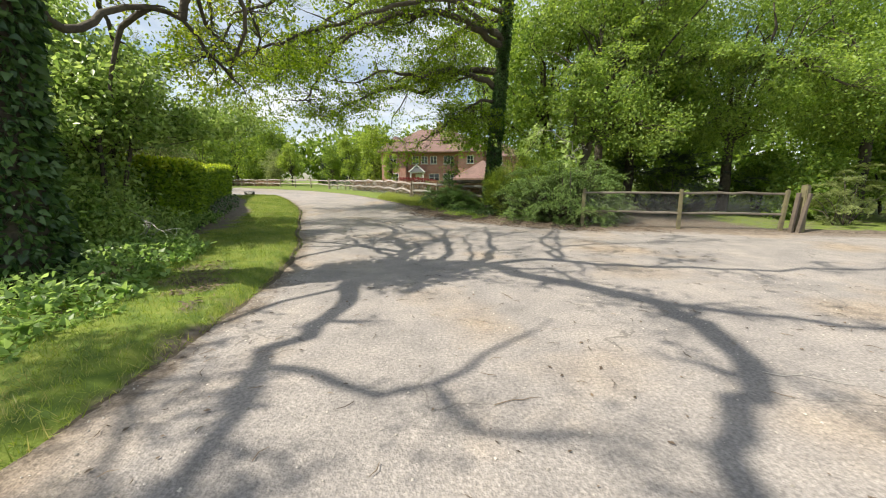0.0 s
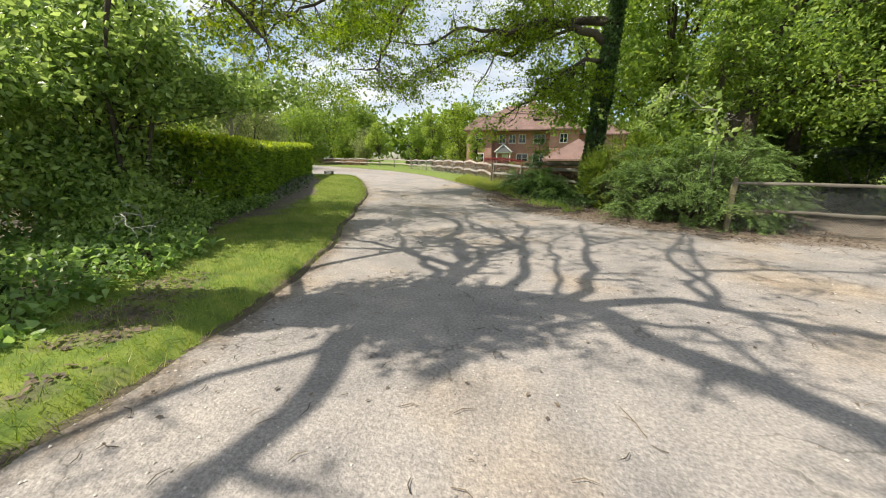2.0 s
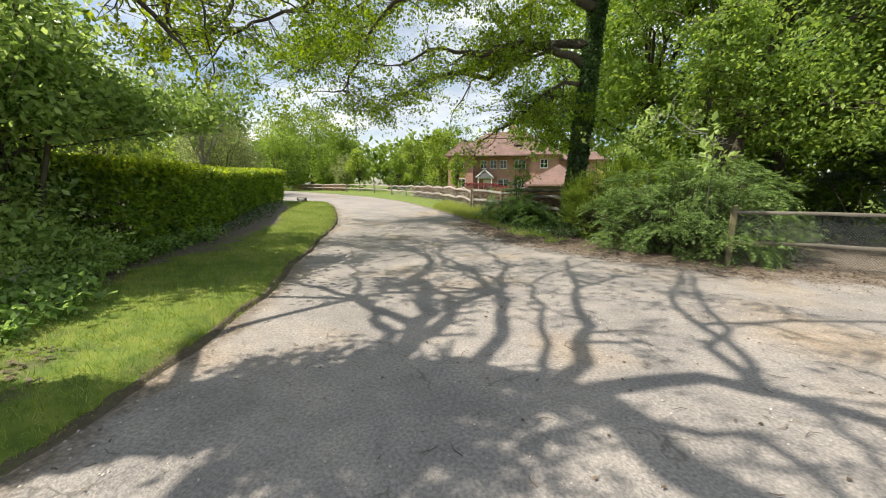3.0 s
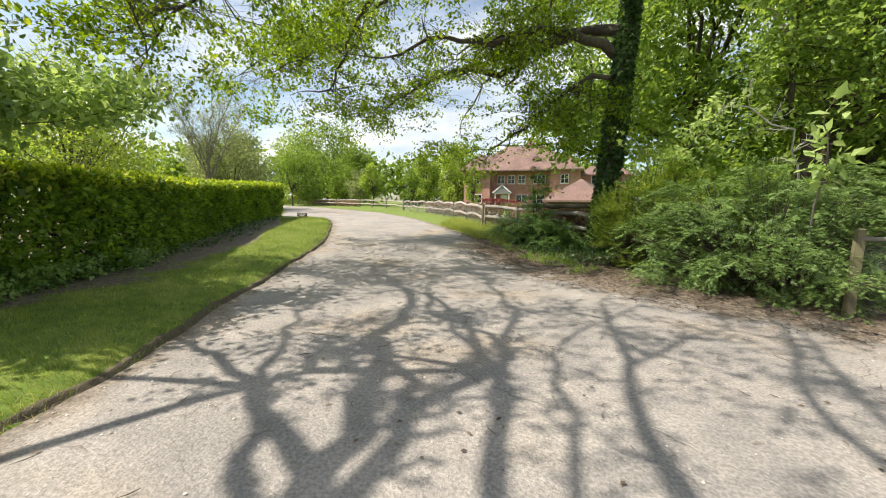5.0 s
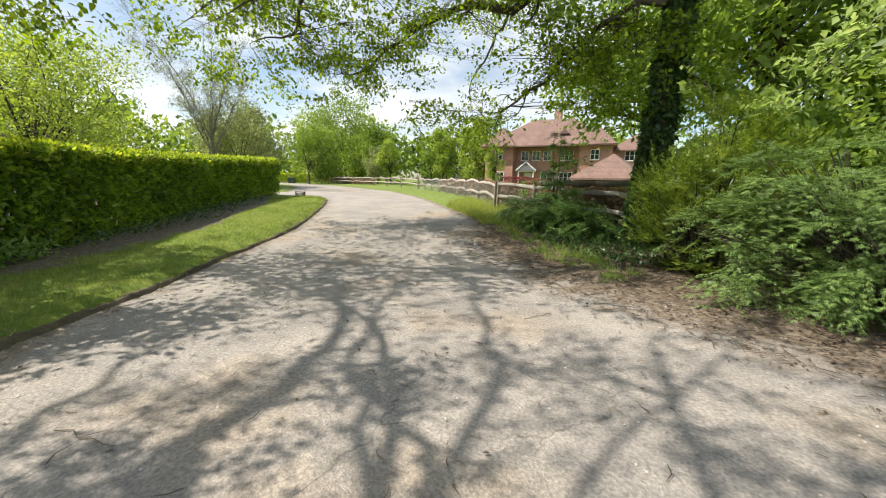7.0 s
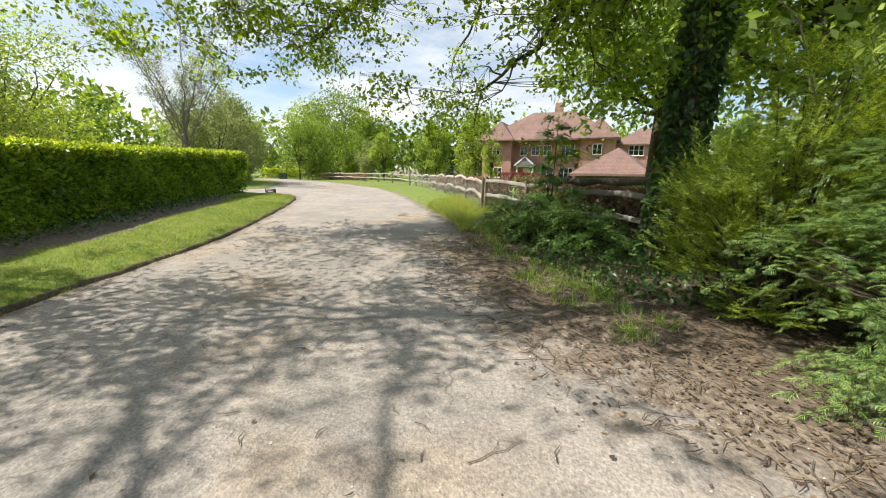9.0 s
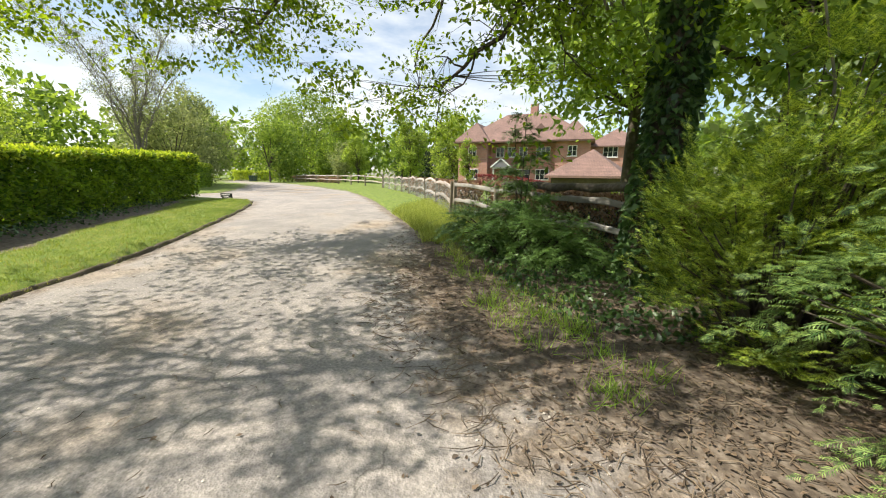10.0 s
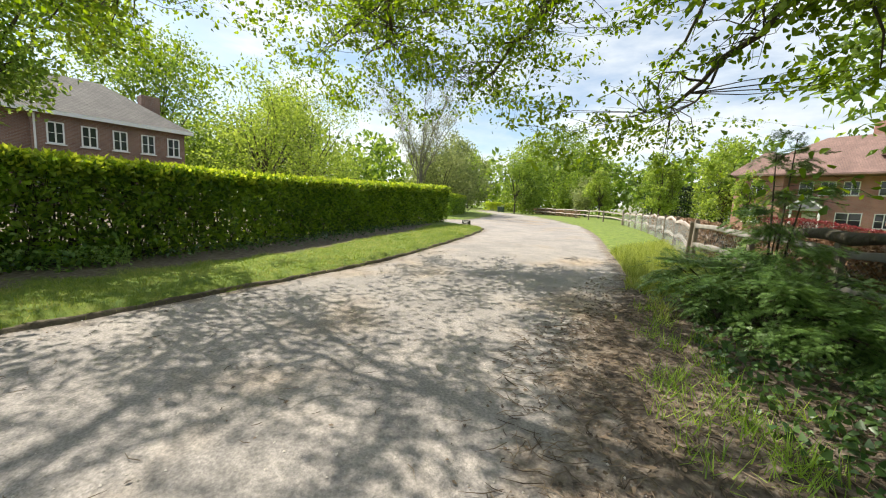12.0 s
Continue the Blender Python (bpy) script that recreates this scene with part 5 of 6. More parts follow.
# ---- fences ----
def rail_mesh(p0, p1, h, d, seed, arch=0.0, mat_=None):
    """A cleft rail from p0 to p1, uneven along its length; arch: how far its middle bows up."""
    rng = np.random.default_rng(seed)
    p0, p1 = np.array(p0), np.array(p1)
    n = 9
    t = np.linspace(0, 1, n)
    P = p0 + (p1 - p0) * t[:, None]
    P[:, 2] += arch * np.sin(np.pi * t) + 0.012 * rng.normal(size=n) * (t * (1 - t) * 4)
    w = unit(np.array([[p1[1] - p0[1], p0[0] - p1[0], 0.0]]))[0]
    hh, dd = h / 2 * (1 + 0.12 * rng.normal(size=n)), d / 2 * (1 + 0.1 * rng.normal(size=n))
    prof = [(-1, -0.7), (-0.7, -1), (0.7, -1), (1, -0.6), (1, 0.6), (0.6, 1), (-0.6, 1), (-1, 0.7)]
    V = np.array([[P[i] + w * dd[i] * a + np.array([0, 0, hh[i] * b]) for a, b in prof] for i in range(n)]).reshape(-1, 3)
    F = [(i * 8 + j, i * 8 + (j + 1) % 8, (i + 1) * 8 + (j + 1) % 8, (i + 1) * 8 + j) for i in range(n - 1) for j in range(8)]
    F += [(0, 1, 2, 3), (0, 3, 4, 7), (4, 5, 6, 7)] + [(8 * n - 8 + a, 8 * n - 8 + b, 8 * n - 8 + c, 8 * n - 8 + e) for a, b, c, e in ((3, 2, 1, 0), (7, 4, 3, 0), (7, 6, 5, 4))]
    return mesh_np("rail", V, np.array(F), mat_)


def post_bm(w, h, seed, top=0.02):
    rng = random.Random(seed)
    bm = box(-w / 2, -w / 2, -0.3, w / 2, w / 2, h, w * 0.12, 2)
    for v in bm.verts:
        if v.co.z > h - 0.06:
            v.co.x *= 0.86
            v.co.y *= 0.86
            v.co.z += rng.uniform(-top, top)
        v.co.x += rng.uniform(-0.004, 0.004)
    return bm


def wire_net(p0, p1, z0, z1, cell, r=0.0016):
    """Chicken wire as thin crossing strands between two posts."""
    p0, p1 = np.array(p0), np.array(p1)
    L = np.linalg.norm(p1 - p0)
    u = (p1 - p0) / L
    H = z1 - z0
    tubes = []
    n = int((L + H) / cell)
    for k in range(n):
        for s in (1, -1):
            a = k * cell - (H if s > 0 else 0)
            t0, t1 = a, a + s * H
            q = []
            for t, zz in ((t0, z0), (t1, z1)):
                q.append([t, zz])
            (ta, za), (tb, zb) = q
            for lim in (0.0, L):
                if (ta - lim) * (tb - lim) < 0:
                    zi = za + (zb - za) * (lim - ta) / (tb - ta)
                    if (ta < 0 or ta > L):
                        ta, za = lim, zi
                    else:
                        tb, zb = lim, zi
            if min(ta, tb) >= -1e-6 and max(ta, tb) <= L + 1e-6 and abs(tb - ta) > 1e-3:
                A, Bq = p0 + u * ta, p0 + u * tb
                tubes.append(([(A[0], A[1], za), (Bq[0], Bq[1], zb)], [r, r], 3))
    return tubes_mesh("wire_mesh", tubes, M_WIRE)


def fence(name, posts, height, post_w, rails, label, mat_post, mat_rail, arch=0.0, net=None, seed=0, rail_h=0.09, tilt=None, tall_ends=0.0):
    """Posts one by one and cleft rails between them. rails: heights above the ground; net: (cell, top)."""
    x0, y0 = posts[0]
    ob = empty(name, x0, y0, gz(x0, y0), label=label, category="fence")
    B = Vector(ob.location)
    for i, (x, y) in enumerate(posts):
        h = height + (tall_ends if i in (0, len(posts) - 1) else 0)
        p = part("post", post_bm(post_w, h, seed + i), mat_post, ob)
        j, k = max(i - 1, 0), min(i + 1, len(posts) - 1)
        a = math.degrees(math.atan2(posts[k][1] - posts[j][1], posts[k][0] - posts[j][0]))
        rr = random.Random(seed * 7 + i)
        p.matrix_local = Matrix.Translation(Vector((x, y, gz(x, y))) - B) @ pose(0, 0, 0, rr.uniform(-2, 2), rr.uniform(-2, 2), a)
    for i in range(len(posts) - 1):
        (xa, ya), (xb, yb) = posts[i], posts[i + 1]
        za, zb = gz(xa, ya), gz(xb, yb)
        for k, h in enumerate(rails):
            me = rail_mesh((xa - B.x, ya - B.y, za + h - B.z), (xb - B.x, yb - B.y, zb + h - B.z), rail_h, 0.05, seed * 31 + i * 5 + k, arch * (1 if (i + k) % 2 == 0 else 0.55), mat_rail)
            attach("rail", me, ob)
        if net:
            e = 0.03
            w = Vector((yb - ya, xa - xb, 0)).normalized() * -e
            attach("wire_mesh", wire_net((xa - B.x + w.x, ya - B.y + w.y), (xb - B.x + w.x, yb - B.y + w.y), za - B.z + 0.02, za - B.z + net[1], net[0], net[2]), ob, "fine galvanised wire netting")
    return ob


fence("post_and_rail_fence", [(4.62, 12.32), (7.5, 11.8), (10.35, 11.35)], 1.22, 0.11, (0.48, 1.10), "mossy post and rail fence with wire netting", M_MOSSPOST, M_RAILDARK, 0.02, (0.05, 1.08, 0.0013), 3, 0.07)
gatepost = empty("gate_post", 10.75, 11.15, gz(10.75, 11.15), 15, label="thick mossy gate post leaning beside the fence", category="post")
part("shaft", post_bm(0.2, 1.38, 9), M_MOSSPOST, gatepost)
for i, (sx, sy) in enumerate([(-0.32, 0.02), (-0.2, -0.1)]):
    st = part("strut", box(-0.05, -0.05, -0.2, 0.05, 0.05, 1.15, 0.012), M_TIMBER, gatepost)
    st.matrix_local = pose(sx, sy, 0, 0, 12 if i else 5, 0)

GP1, GP0 = Vector((-2.02, 23.6)), Vector((-13.45, 44.8))
side = [tuple(GP1.lerp(GP0, i / 8) + Vector((0.45, 0.25)) * math.sin(math.pi * i / 8)) for i in range(9)]
fence("wavy_rail_fence", side, 1.08, 0.10, (0.42, 0.90), "bleached cleft chestnut fence with wavy rails and netting", M_POST, M_RAILPALE, 0.13, (0.10, 0.95, 0.0022), 11, 0.10)
far_line = [(-13.6, 44.9), (-16.6, 47.4), (-19.6, 50.0), (-22.6, 52.5), (-25.6, 55.0), (-28.6, 57.3), (-31.8, 59.6), (-35.0, 62.0), (-38.4, 64.4), (-41.8, 66.9)]
fence("wavy_rail_fence", far_line, 1.1, 0.12, (0.45, 0.92), "pale cleft rail fence along the far lawn", M_POST, M_RAILPALE, 0.06, None, 12, 0.10, tall_ends=0.15)
fence("return_fence", [(-1.9, 23.55), (-0.35, 21.4), (0.9, 19.9), (2.36, 18.35)], 1.12, 0.11, (0.50, 0.98), "weathered rail fence returning behind the yew", M_POST, M_RAILGREY, 0.05, (0.10, 0.95, 0.0022), 13, 0.11)
lg = empty("log", -0.2, 21.35, gz(-0.2, 21.35) + 1.14, label="rough dark log lying along the top of the fence", category="log")
rg = np.random.default_rng(8)
lp = [(0.05 + 0.72 * i / 1.0, -1.14 * i / 1.0, 0.03 + 0.02 * rg.normal()) for i in np.linspace(0, 3.2, 9)]
attach("trunk", tubes_mesh("trunk", [(lp, 0.07 + 0.012 * rg.normal(size=9), 9)], M_BARK), lg)


# ---- dry beech hedges behind the fences ----
def rough_hedge(name, line, width, height, count, leaf, seed, label, size=0.08):
    h = hedge(name, line, width, height, count, leaf, None, seed, label, size, 220)
    return h


rough_hedge("beech_hedge", [(-0.6, 23.9), (0.3, 22.2), (1.7, 19.9), (3.1, 18.0)], 0.7, 1.0, 14000, M_BROWNLEAF, 81, "dry brown beech hedge behind the return fence", 0.08)
rough_hedge("beech_hedge", [tuple(Vector(p) + Vector((0.75, 0.4))) for p in side[:7]], 0.7, 0.85, 17000, M_BROWNLEAF, 82, "dry brown beech hedge inside the wavy fence", 0.09)
rough_hedge("mixed_hedge", [(-1.0, 24.6), (0.6, 22.6), (2.4, 19.9), (3.8, 18.2)], 0.5, 0.95, 6000, M_HEDGE, 83, "green shoots growing through the beech hedge", 0.09)
rough_hedge("beech_hedge", [(-25, 57.0), (-40.5, 67.8)], 0.9, 0.8, 5000, M_BROWNLEAF, 84, "low brown hedge behind the far fence", 0.14)
rough_hedge("red_shrubs", [(-6.5, 56.0), (1.0, 55.0)], 1.2, 1.3, 3000, M_REDLEAF, 85, "red-leaved shrubs before the brick house", 0.16)


# ---- houses ----
def hip_roof(x0, y0, x1, y1, z, rise, over=0.45, inset=None):
    """A hipped roof with a thick eave. The ridge runs along the longer side."""
    x0, y0, x1, y1 = x0 - over, y0 - over, x1 + over, y1 + over
    w, d = x1 - x0, y1 - y0
    k = inset if inset is not None else min(w, d) / 2
    bm = bmesh.new()
    if w >= d:
        ridge = [(x0 + k, (y0 + y1) / 2), (x1 - k, (y0 + y1) / 2)]
    else:
        ridge = [((x0 + x1) / 2, y0 + k), ((x0 + x1) / 2, y1 - k)]
    lo = [bm.verts.new((x, y, z - 0.16)) for x, y in ((x0, y0), (x1, y0), (x1, y1), (x0, y1))]
    hi = [bm.verts.new((x, y, z)) for x, y in ((x0, y0), (x1, y0), (x1, y1), (x0, y1))]
    r = [bm.verts.new((x, y, z + rise)) for x, y in ridge]
    bm.faces.new(lo[::-1])
    for i in range(4):
        bm.faces.new((lo[i], lo[(i + 1) % 4], hi[(i + 1) % 4], hi[i]))
    if w >= d:
        for f in ((hi[0], hi[1], r[1], r[0]), (hi[1], hi[2], r[1]), (hi[2], hi[3], r[0], r[1]), (hi[3], hi[0], r[0])):
            bm.faces.new(f)
    else:
        for f in ((hi[0], hi[1], r[0]), (hi[1], hi[2], r[1], r[0]), (hi[2], hi[3], r[1]), (hi[3], hi[0], r[0], r[1])):
            bm.faces.new(f)
    return bm


def window(parent, x, y, z, w, h, lights=2, sill=True, face=0.0):
    """A white casement, proud of the wall that faces -y before turning by face degrees."""
    f = part("window", box(-w / 2, -0.05, 0, w / 2, 0.06, 0.07, 0.01), M_WHITE, parent, "white painted casement window")
    f.matrix_local = pose(x, y, z, 0, 0, face)
    part("frame", box(-w / 2, -0.05, h - 0.07, w / 2, 0.06, h, 0.01), M_WHITE, f)
    for i in range(lights + 1):
        c = -w / 2 + 0.035 + (w - 0.07) * i / lights
        part("frame", box(c - 0.035, -0.048, 0.07, c + 0.035, 0.06, h - 0.07), M_WHITE, f)
    for i in range(lights):
        a, b = -w / 2 + 0.07 + (w - 0.07) * i / lights, -w / 2 + (w - 0.07) * (i + 1) / lights
        part("pane", box(a, -0.012, 0.07, b, 0.0, h - 0.07), M_GLASS, f)
        part("glazing_bar", box(a, -0.03, h * 0.5 - 0.015, b, -0.014, h * 0.5 + 0.015), M_WHITE, f)
    if sill:
        part("sill", box(-w / 2 - 0.08, -0.14, -0.07, w / 2 + 0.08, 0.04, -0.002, 0.01), M_WHITE, f)
    return f


HX, HY, HZ = -9.7, 63.0, base_height(np.array([-4.0]), np.array([62.0]))[0]
house = empty("brick_house", HX, HY, HZ, -7, label="large red brick house with hipped clay roof and white windows", category="house")
EV = 5.45
part("wall", box(0, -1.6, -0.3, 3.9, 9, EV), M_BRICK, house)
part("wall", box(3.9, 0, -0.3, 12.3, 9, EV - 0.02), M_BRICK, house)
part("wall", box(12.3, -1.2, -0.3, 16.2, 9, EV), M_BRICK, house)
part("wall", box(16.2, 2.0, -0.3, 22.5, 9, EV - 0.5), M_BRICK, house)
part("roof", hip_roof(0, -1.6, 16.2, 9, EV + 0.16, 4.0), M_TILE, house, "red-brown clay tiled hipped roof")
part("roof", hip_roof(0, -2.0, 3.9, 6, EV + 0.18, 2.6), M_TILE, house)
part("roof", hip_roof(12.3, -1.6, 16.2, 6, EV + 0.18, 2.6), M_TILE, house)
part("roof", hip_roof(16.0, 2.0, 22.5, 9, EV - 0.34, 2.4), M_TILE, house)
part("chimney", box(8.2, 4.0, EV + 2, 9.2, 4.9, EV + 5.4, 0.03), M_BRICK, house, "brick chimney stack")
for wx, wy, n in ((1.9, -1.6, 2), (5.2, 0, 2), (6.7, 0, 2), (8.2, 0, 2), (10.7, 0, 3), (14.2, -1.2, 2), (18.5, 2.0, 3)):
    window(house, wx, wy - 0.003, 3.75, 1.05 if n == 2 else 1.7, 1.25, n)
for wx, wy, n in ((1.9, -1.6, 3), (8.3, 0, 2), (10.7, 0, 3), (14.2, -1.2, 3)):
    window(house, wx, wy - 0.003, 0.9, 1.7, 1.3, n)
porch = part("porch", box(4.6, -1.5, 2.25, 6.8, -0.003, 2.4), M_WHITE, house, "white gabled porch")
for px_ in (4.7, 6.7):
    part("column", box(px_ - 0.08, -1.45, 0, px_ + 0.08, -1.29, 2.248, 0.02), M_WHITE, porch)
bm = bmesh.new()
a = [bm.verts.new(v) for v in ((4.4, -1.6, 2.402), (7.0, -1.6, 2.402), (5.7, -1.6, 3.5), (4.4, 0, 2.402), (7.0, 0, 2.402), (5.7, 0, 3.5))]
for f in ((a[0], a[1], a[2]), (a[1], a[4], a[5], a[2]), (a[3], a[0], a[2], a[5]), (a[0], a[3], a[4], a[1]), (a[5], a[4], a[3])):
    bm.faces.new(f)
part("gable", bm, M_LEAD, porch, "small pitched porch roof")
for sgn in (-1, 1):
    b_ = part("bargeboard", box(-0.9, -0.06, -0.08, 0.9, 0.0, 0.08), M_WHITE, porch)
    b_.matrix_local = pose(5.7 + sgn * 0.66, -1.6, 2.97, 0, sgn * 40, 0)
part("door", box(5.2, -0.06, 0, 6.2, 0.0, 2.1, 0.01), M_WHITE, house, "white front door")
bm = bmesh.new()
a = [bm.verts.new(v) for v in ((9.6, -0.4, EV + 1.7), (10.9, -0.4, EV + 1.7), (10.25, -0.4, EV + 2.35), (9.6, 1.6, EV + 1.7), (10.9, 1.6, EV + 1.7), (10.25, 1.6, EV + 2.35))]
for f in ((a[0], a[1], a[2]), (a[1], a[4], a[5], a[2]), (a[3], a[0], a[2], a[5]), (a[0], a[3], a[4], a[1])):
    bm.faces.new(f)
part("dormer", bm, M_TILE, house, "tiny gabled roof vent")

garage = empty("garage", 1.0, 40.5, base_height(np.array([3.0]), np.array([41.0]))[0], -18, label="low garage with pyramid clay tile roof", category="garage")
part("wall", box(0.4, 0.4, -0.2, 5.0, 5.6, 2.05), M_TIMBER, garage, "dark weatherboarded walls")
for k in range(12):
    part("board", box(0.37, 0.37, -0.1 + 0.175 * k, 5.03, 0.398, 0.068 + 0.175 * k, 0.004), M_TIMBER, garage)
part("roof", hip_roof(0.4, 0.4, 5.0, 5.6, 2.2, 1.95, 0.4), M_TILE, garage, "clay tiled pyramid roof")

# the brown brick house behind the hedge
lh = empty("brick_house", -29.0, 8.4, 0.15, 105.4, label="brown brick house with grey tiled roof behind the hedge", category="house")
LE = 5.2
part("wall", box(0.0, 0.0, -0.3, 7.3, 7.0, LE), M_BRICKDULL, lh)
part("roof", hip_roof(-9.5, 0, 7.3, 7.0, LE + 0.16, 2.7, 0.4), M_SLATE, lh, "grey-brown tiled hipped roof")
part("fascia", box(-9.91, -0.45, LE - 0.06, 7.71, -0.41, LE + 0.16), M_WHITE, lh, "white eaves board")
part("chimney", box(5.9, 3.2, LE + 0.8, 7.0, 4.0, LE + 2.7, 0.03), M_BRICKDULL, lh, "short brick chimney")
part("downpipe", box(0.1, -0.09, -0.1, 0.19, -0.004, LE - 0.07, 0.02), M_WHITE, lh, "white plastic downpipe")
for k in range(5):
    window(lh, 0.95 + 1.42 * k, -0.003, LE - 1.62, 0.72, 1.2, 2)
    window(lh, 0.95 + 1.42 * k, -0.003, 0.8, 0.8, 1.25, 2)
wing = part("wing", box(-9.5, 0.35, -0.3, -0.003, 7.0, LE - 0.02), M_BRICKDULL, lh, "brick wing set back from the front")


# ---- sign, bins ----
sg = empty("house_sign", -13.75, 26.75, gz(-13.75, 26.75), -12, label="low dark name board on two short posts", category="sign")
for s in (-0.32, 0.32):
    part("post", box(s - 0.03, -0.03, -0.1, s + 0.03, 0.03, 0.34, 0.008), M_TIMBER, sg)
bd = part("board", box(-0.42, -0.058, 0.13, 0.42, -0.032, 0.34, 0.006), M_SIGN, sg)
for r_, (a0, a1) in enumerate(((-0.3, 0.28), (-0.2, 0.2))):
    part("lettering", box(a0, -0.063, 0.26 - 0.08 * r_, a1, -0.0585, 0.29 - 0.08 * r_), M_WHITE, bd, "unreadable pale lettering")
for i in range(2):
    wb = empty("wheelie_bin", -47.0 + 0.8 * i, 66.3, gz(-47, 66.3), 20, label="dark green wheeled bin by the lane", category="bin", group="bins by the lane")
    b_ = box(-0.29, -0.33, 0.06, 0.29, 0.33, 1.0, 0.03)
    for v in b_.verts:
        if v.co.z < 0.3:
            v.co.x *= 0.85
            v.co.y *= 0.8
    part("body", b_, M_PLASTIC, wb)
    part("lid", box(-0.31, -0.37, 1.002, 0.31, 0.35, 1.07, 0.02), M_PLASTIC, wb)
    for s in (-0.27, 0.27):
        bw = bmesh.new()
        bmesh.ops.create_cone(bw, cap_ends=True, segments=14, radius1=0.1, radius2=0.1, depth=0.05, matrix=Matrix.Translation((s, 0.27, 0.1)) @ Matrix.Rotation(math.pi / 2, 4, "Y"))
        part("wheel", bw, M_SIGN, wb)


# ---- trees in the middle distance and beyond ----
def far_tree(x, y, h, w, leaf, seed, label, low=0.25, dens=1.0, size=None, bark=M_BARK, name="tree", group="", stems=1, n=14):
    q = np.random.default_rng(seed)
    blobs = []
    for k in range(n):
        f = (k + q.uniform()) / n
        z = h * (low + (0.9 - low) * f)
        prof = math.sin(math.pi * (0.15 + 0.75 * f)) ** 0.7
        a = q.uniform(0, 2 * math.pi)
        rr = w * 0.5 * prof
        s = w * q.uniform(0.20, 0.32) * (0.75 + 0.4 * prof)
        blobs.append((rr * 0.75 * math.cos(a), rr * 0.75 * math.sin(a), z, s, s, s * q.uniform(0.6, 0.9)))
    d = math.hypot(x, y - 10)
    sz = size or max(0.12, 0.0052 * d)
    sz *= 1.25
    cnt = int(dens * 2.6 * w * h / (0.27 * sz * sz) / 12)
    cnt = max(200, min(cnt, int(800 * max(1.0, dens))))
    return bushy_tree(name, x, y, h * max(low, 0.28), max(0.05, 0.014 * h), blobs, cnt, 12, w * 0.045, sz, leaf, seed, label, bark, group=group, stems=stems, inner=0.3)


far_tree(-22.4, 21.0, 8.3, 6.2, M_FARLIGHT, 101, "airy light green tree with many stems behind the hedge", 0.25, 0.42, 0.11, stems=5)
far_tree(-17.6, 17.2, 7.0, 4.6, M_FARLIGHT, 107, "airy light green tree behind the hedge", 0.3, 0.42, 0.11, stems=4)
far_tree(-31.5, 39.5, 8.6, 7.0, M_FARGREY, 103, "rounded grey-green tree beside the lane", 0.12, 1.2, 0.2)
far_tree(-34.0, 43.5, 7.5, 6.5, M_FAR, 104, "rounded dark green tree by the lane", 0.12, 1.2, 0.2)
far_tree(-27.0, 35.5, 6.5, 5.0, M_FARGREY, 105, "small rounded grey-green tree beside the lane", 0.1, 1.2, 0.18)
far_tree(-38.5, 60.5, 9.5, 7.5, M_FAR, 106, "dense dark green tree at the bend", 0.08, 1.5, 0.28)
far_tree(-41.0, 75.5, 16.5, 12.0, M_FAR, 108, "tall full green tree beyond the bend", 0.12, 1.4, 0.32)
far_tree(-52.0, 81.0, 16.5, 10.0, M_FARLIGHT, 109, "tall pale green tree beyond the bend", 0.2, 0.9, 0.32)
far_tree(-33.5, 72.0, 11.0, 8.5, M_FAR, 110, "green tree behind the far fence", 0.1, 1.4, 0.3)
far_tree(-24.3, 61.0, 7.0, 3.4, M_FARLIGHT, 111, "young pale green tree on the lawn", 0.3, 1.2, 0.2)
far_tree(-28.0, 64.0, 6.0, 4.0, M_FARGREY, 112, "small silvery tree on the lawn", 0.2, 1.2, 0.2)
far_tree(-11.6, 47.0, 6.8, 2.3, M_FARLIGHT, 113, "slim columnar tree inside the fence", 0.22, 1.5, 0.15)
far_tree(-18.6, 63.5, 7.2, 4.0, M_FAR, 114, "young green tree before the dark hedge", 0.2, 1.3, 0.2)
far_tree(-11.8, 66.0, 10.5, 6.0, M_FARLIGHT, 115, "yellow-green tree beside the brick house", 0.15, 1.3, 0.26)
far_tree(-8.0, 58.3, 6.2, 2.0, M_FARLIGHT, 116, "slender young tree against the brick house", 0.2, 1.2, 0.17)
far_tree(-48.0, 14.5, 16.5, 13.0, M_FAR, 117, "tall green tree behind the brown house", 0.2, 1.7, 0.27)
far_tree(-46, 25.5, 12.5, 9.0, M_FAR, 118, "broad green tree behind the brown house", 0.15, 2.0, 0.24)
far_tree(-62, 72, 12.0, 9, M_FARGREY, 119, "grey-green tree down the lane", 0.15, 1.2, 0.34)

# the tall tree still mostly bare, behind the hedge
bt = Growth(131, wob=0.16, rise=0.05, ratio=0.65, angle=(20, 48), kids=(9, 7, 5), leaf_step=0.3, sides=(6, 4, 3, 3), thin_r=0.006)
TX, TY = -27.0, 33.0
tz = gz(TX, TY)
for k in range(9):
    a = k * 2.4
    bt.limb([(TX, TY, tz + 1.6 + 0.3 * k), (TX + 1.6 * math.cos(a), TY + 1.6 * math.sin(a), tz + 5.0 + 0.4 * k), (TX + 3.4 * math.cos(a), TY + 3.4 * math.sin(a), tz + 7.6 + 0.45 * k)], 0.065, 0.02, 3, 3.4, 0.6, 0.08)
bt.build("bare_tree", (TX, TY, tz), ring_trunk(TX, TY, 5.5, 0.15, seed=4), M_PALEBARK, M_FARGREY, 0.10, per=2, spread=0.2, label="tall pale tree still mostly bare of leaf", thin=0.8)

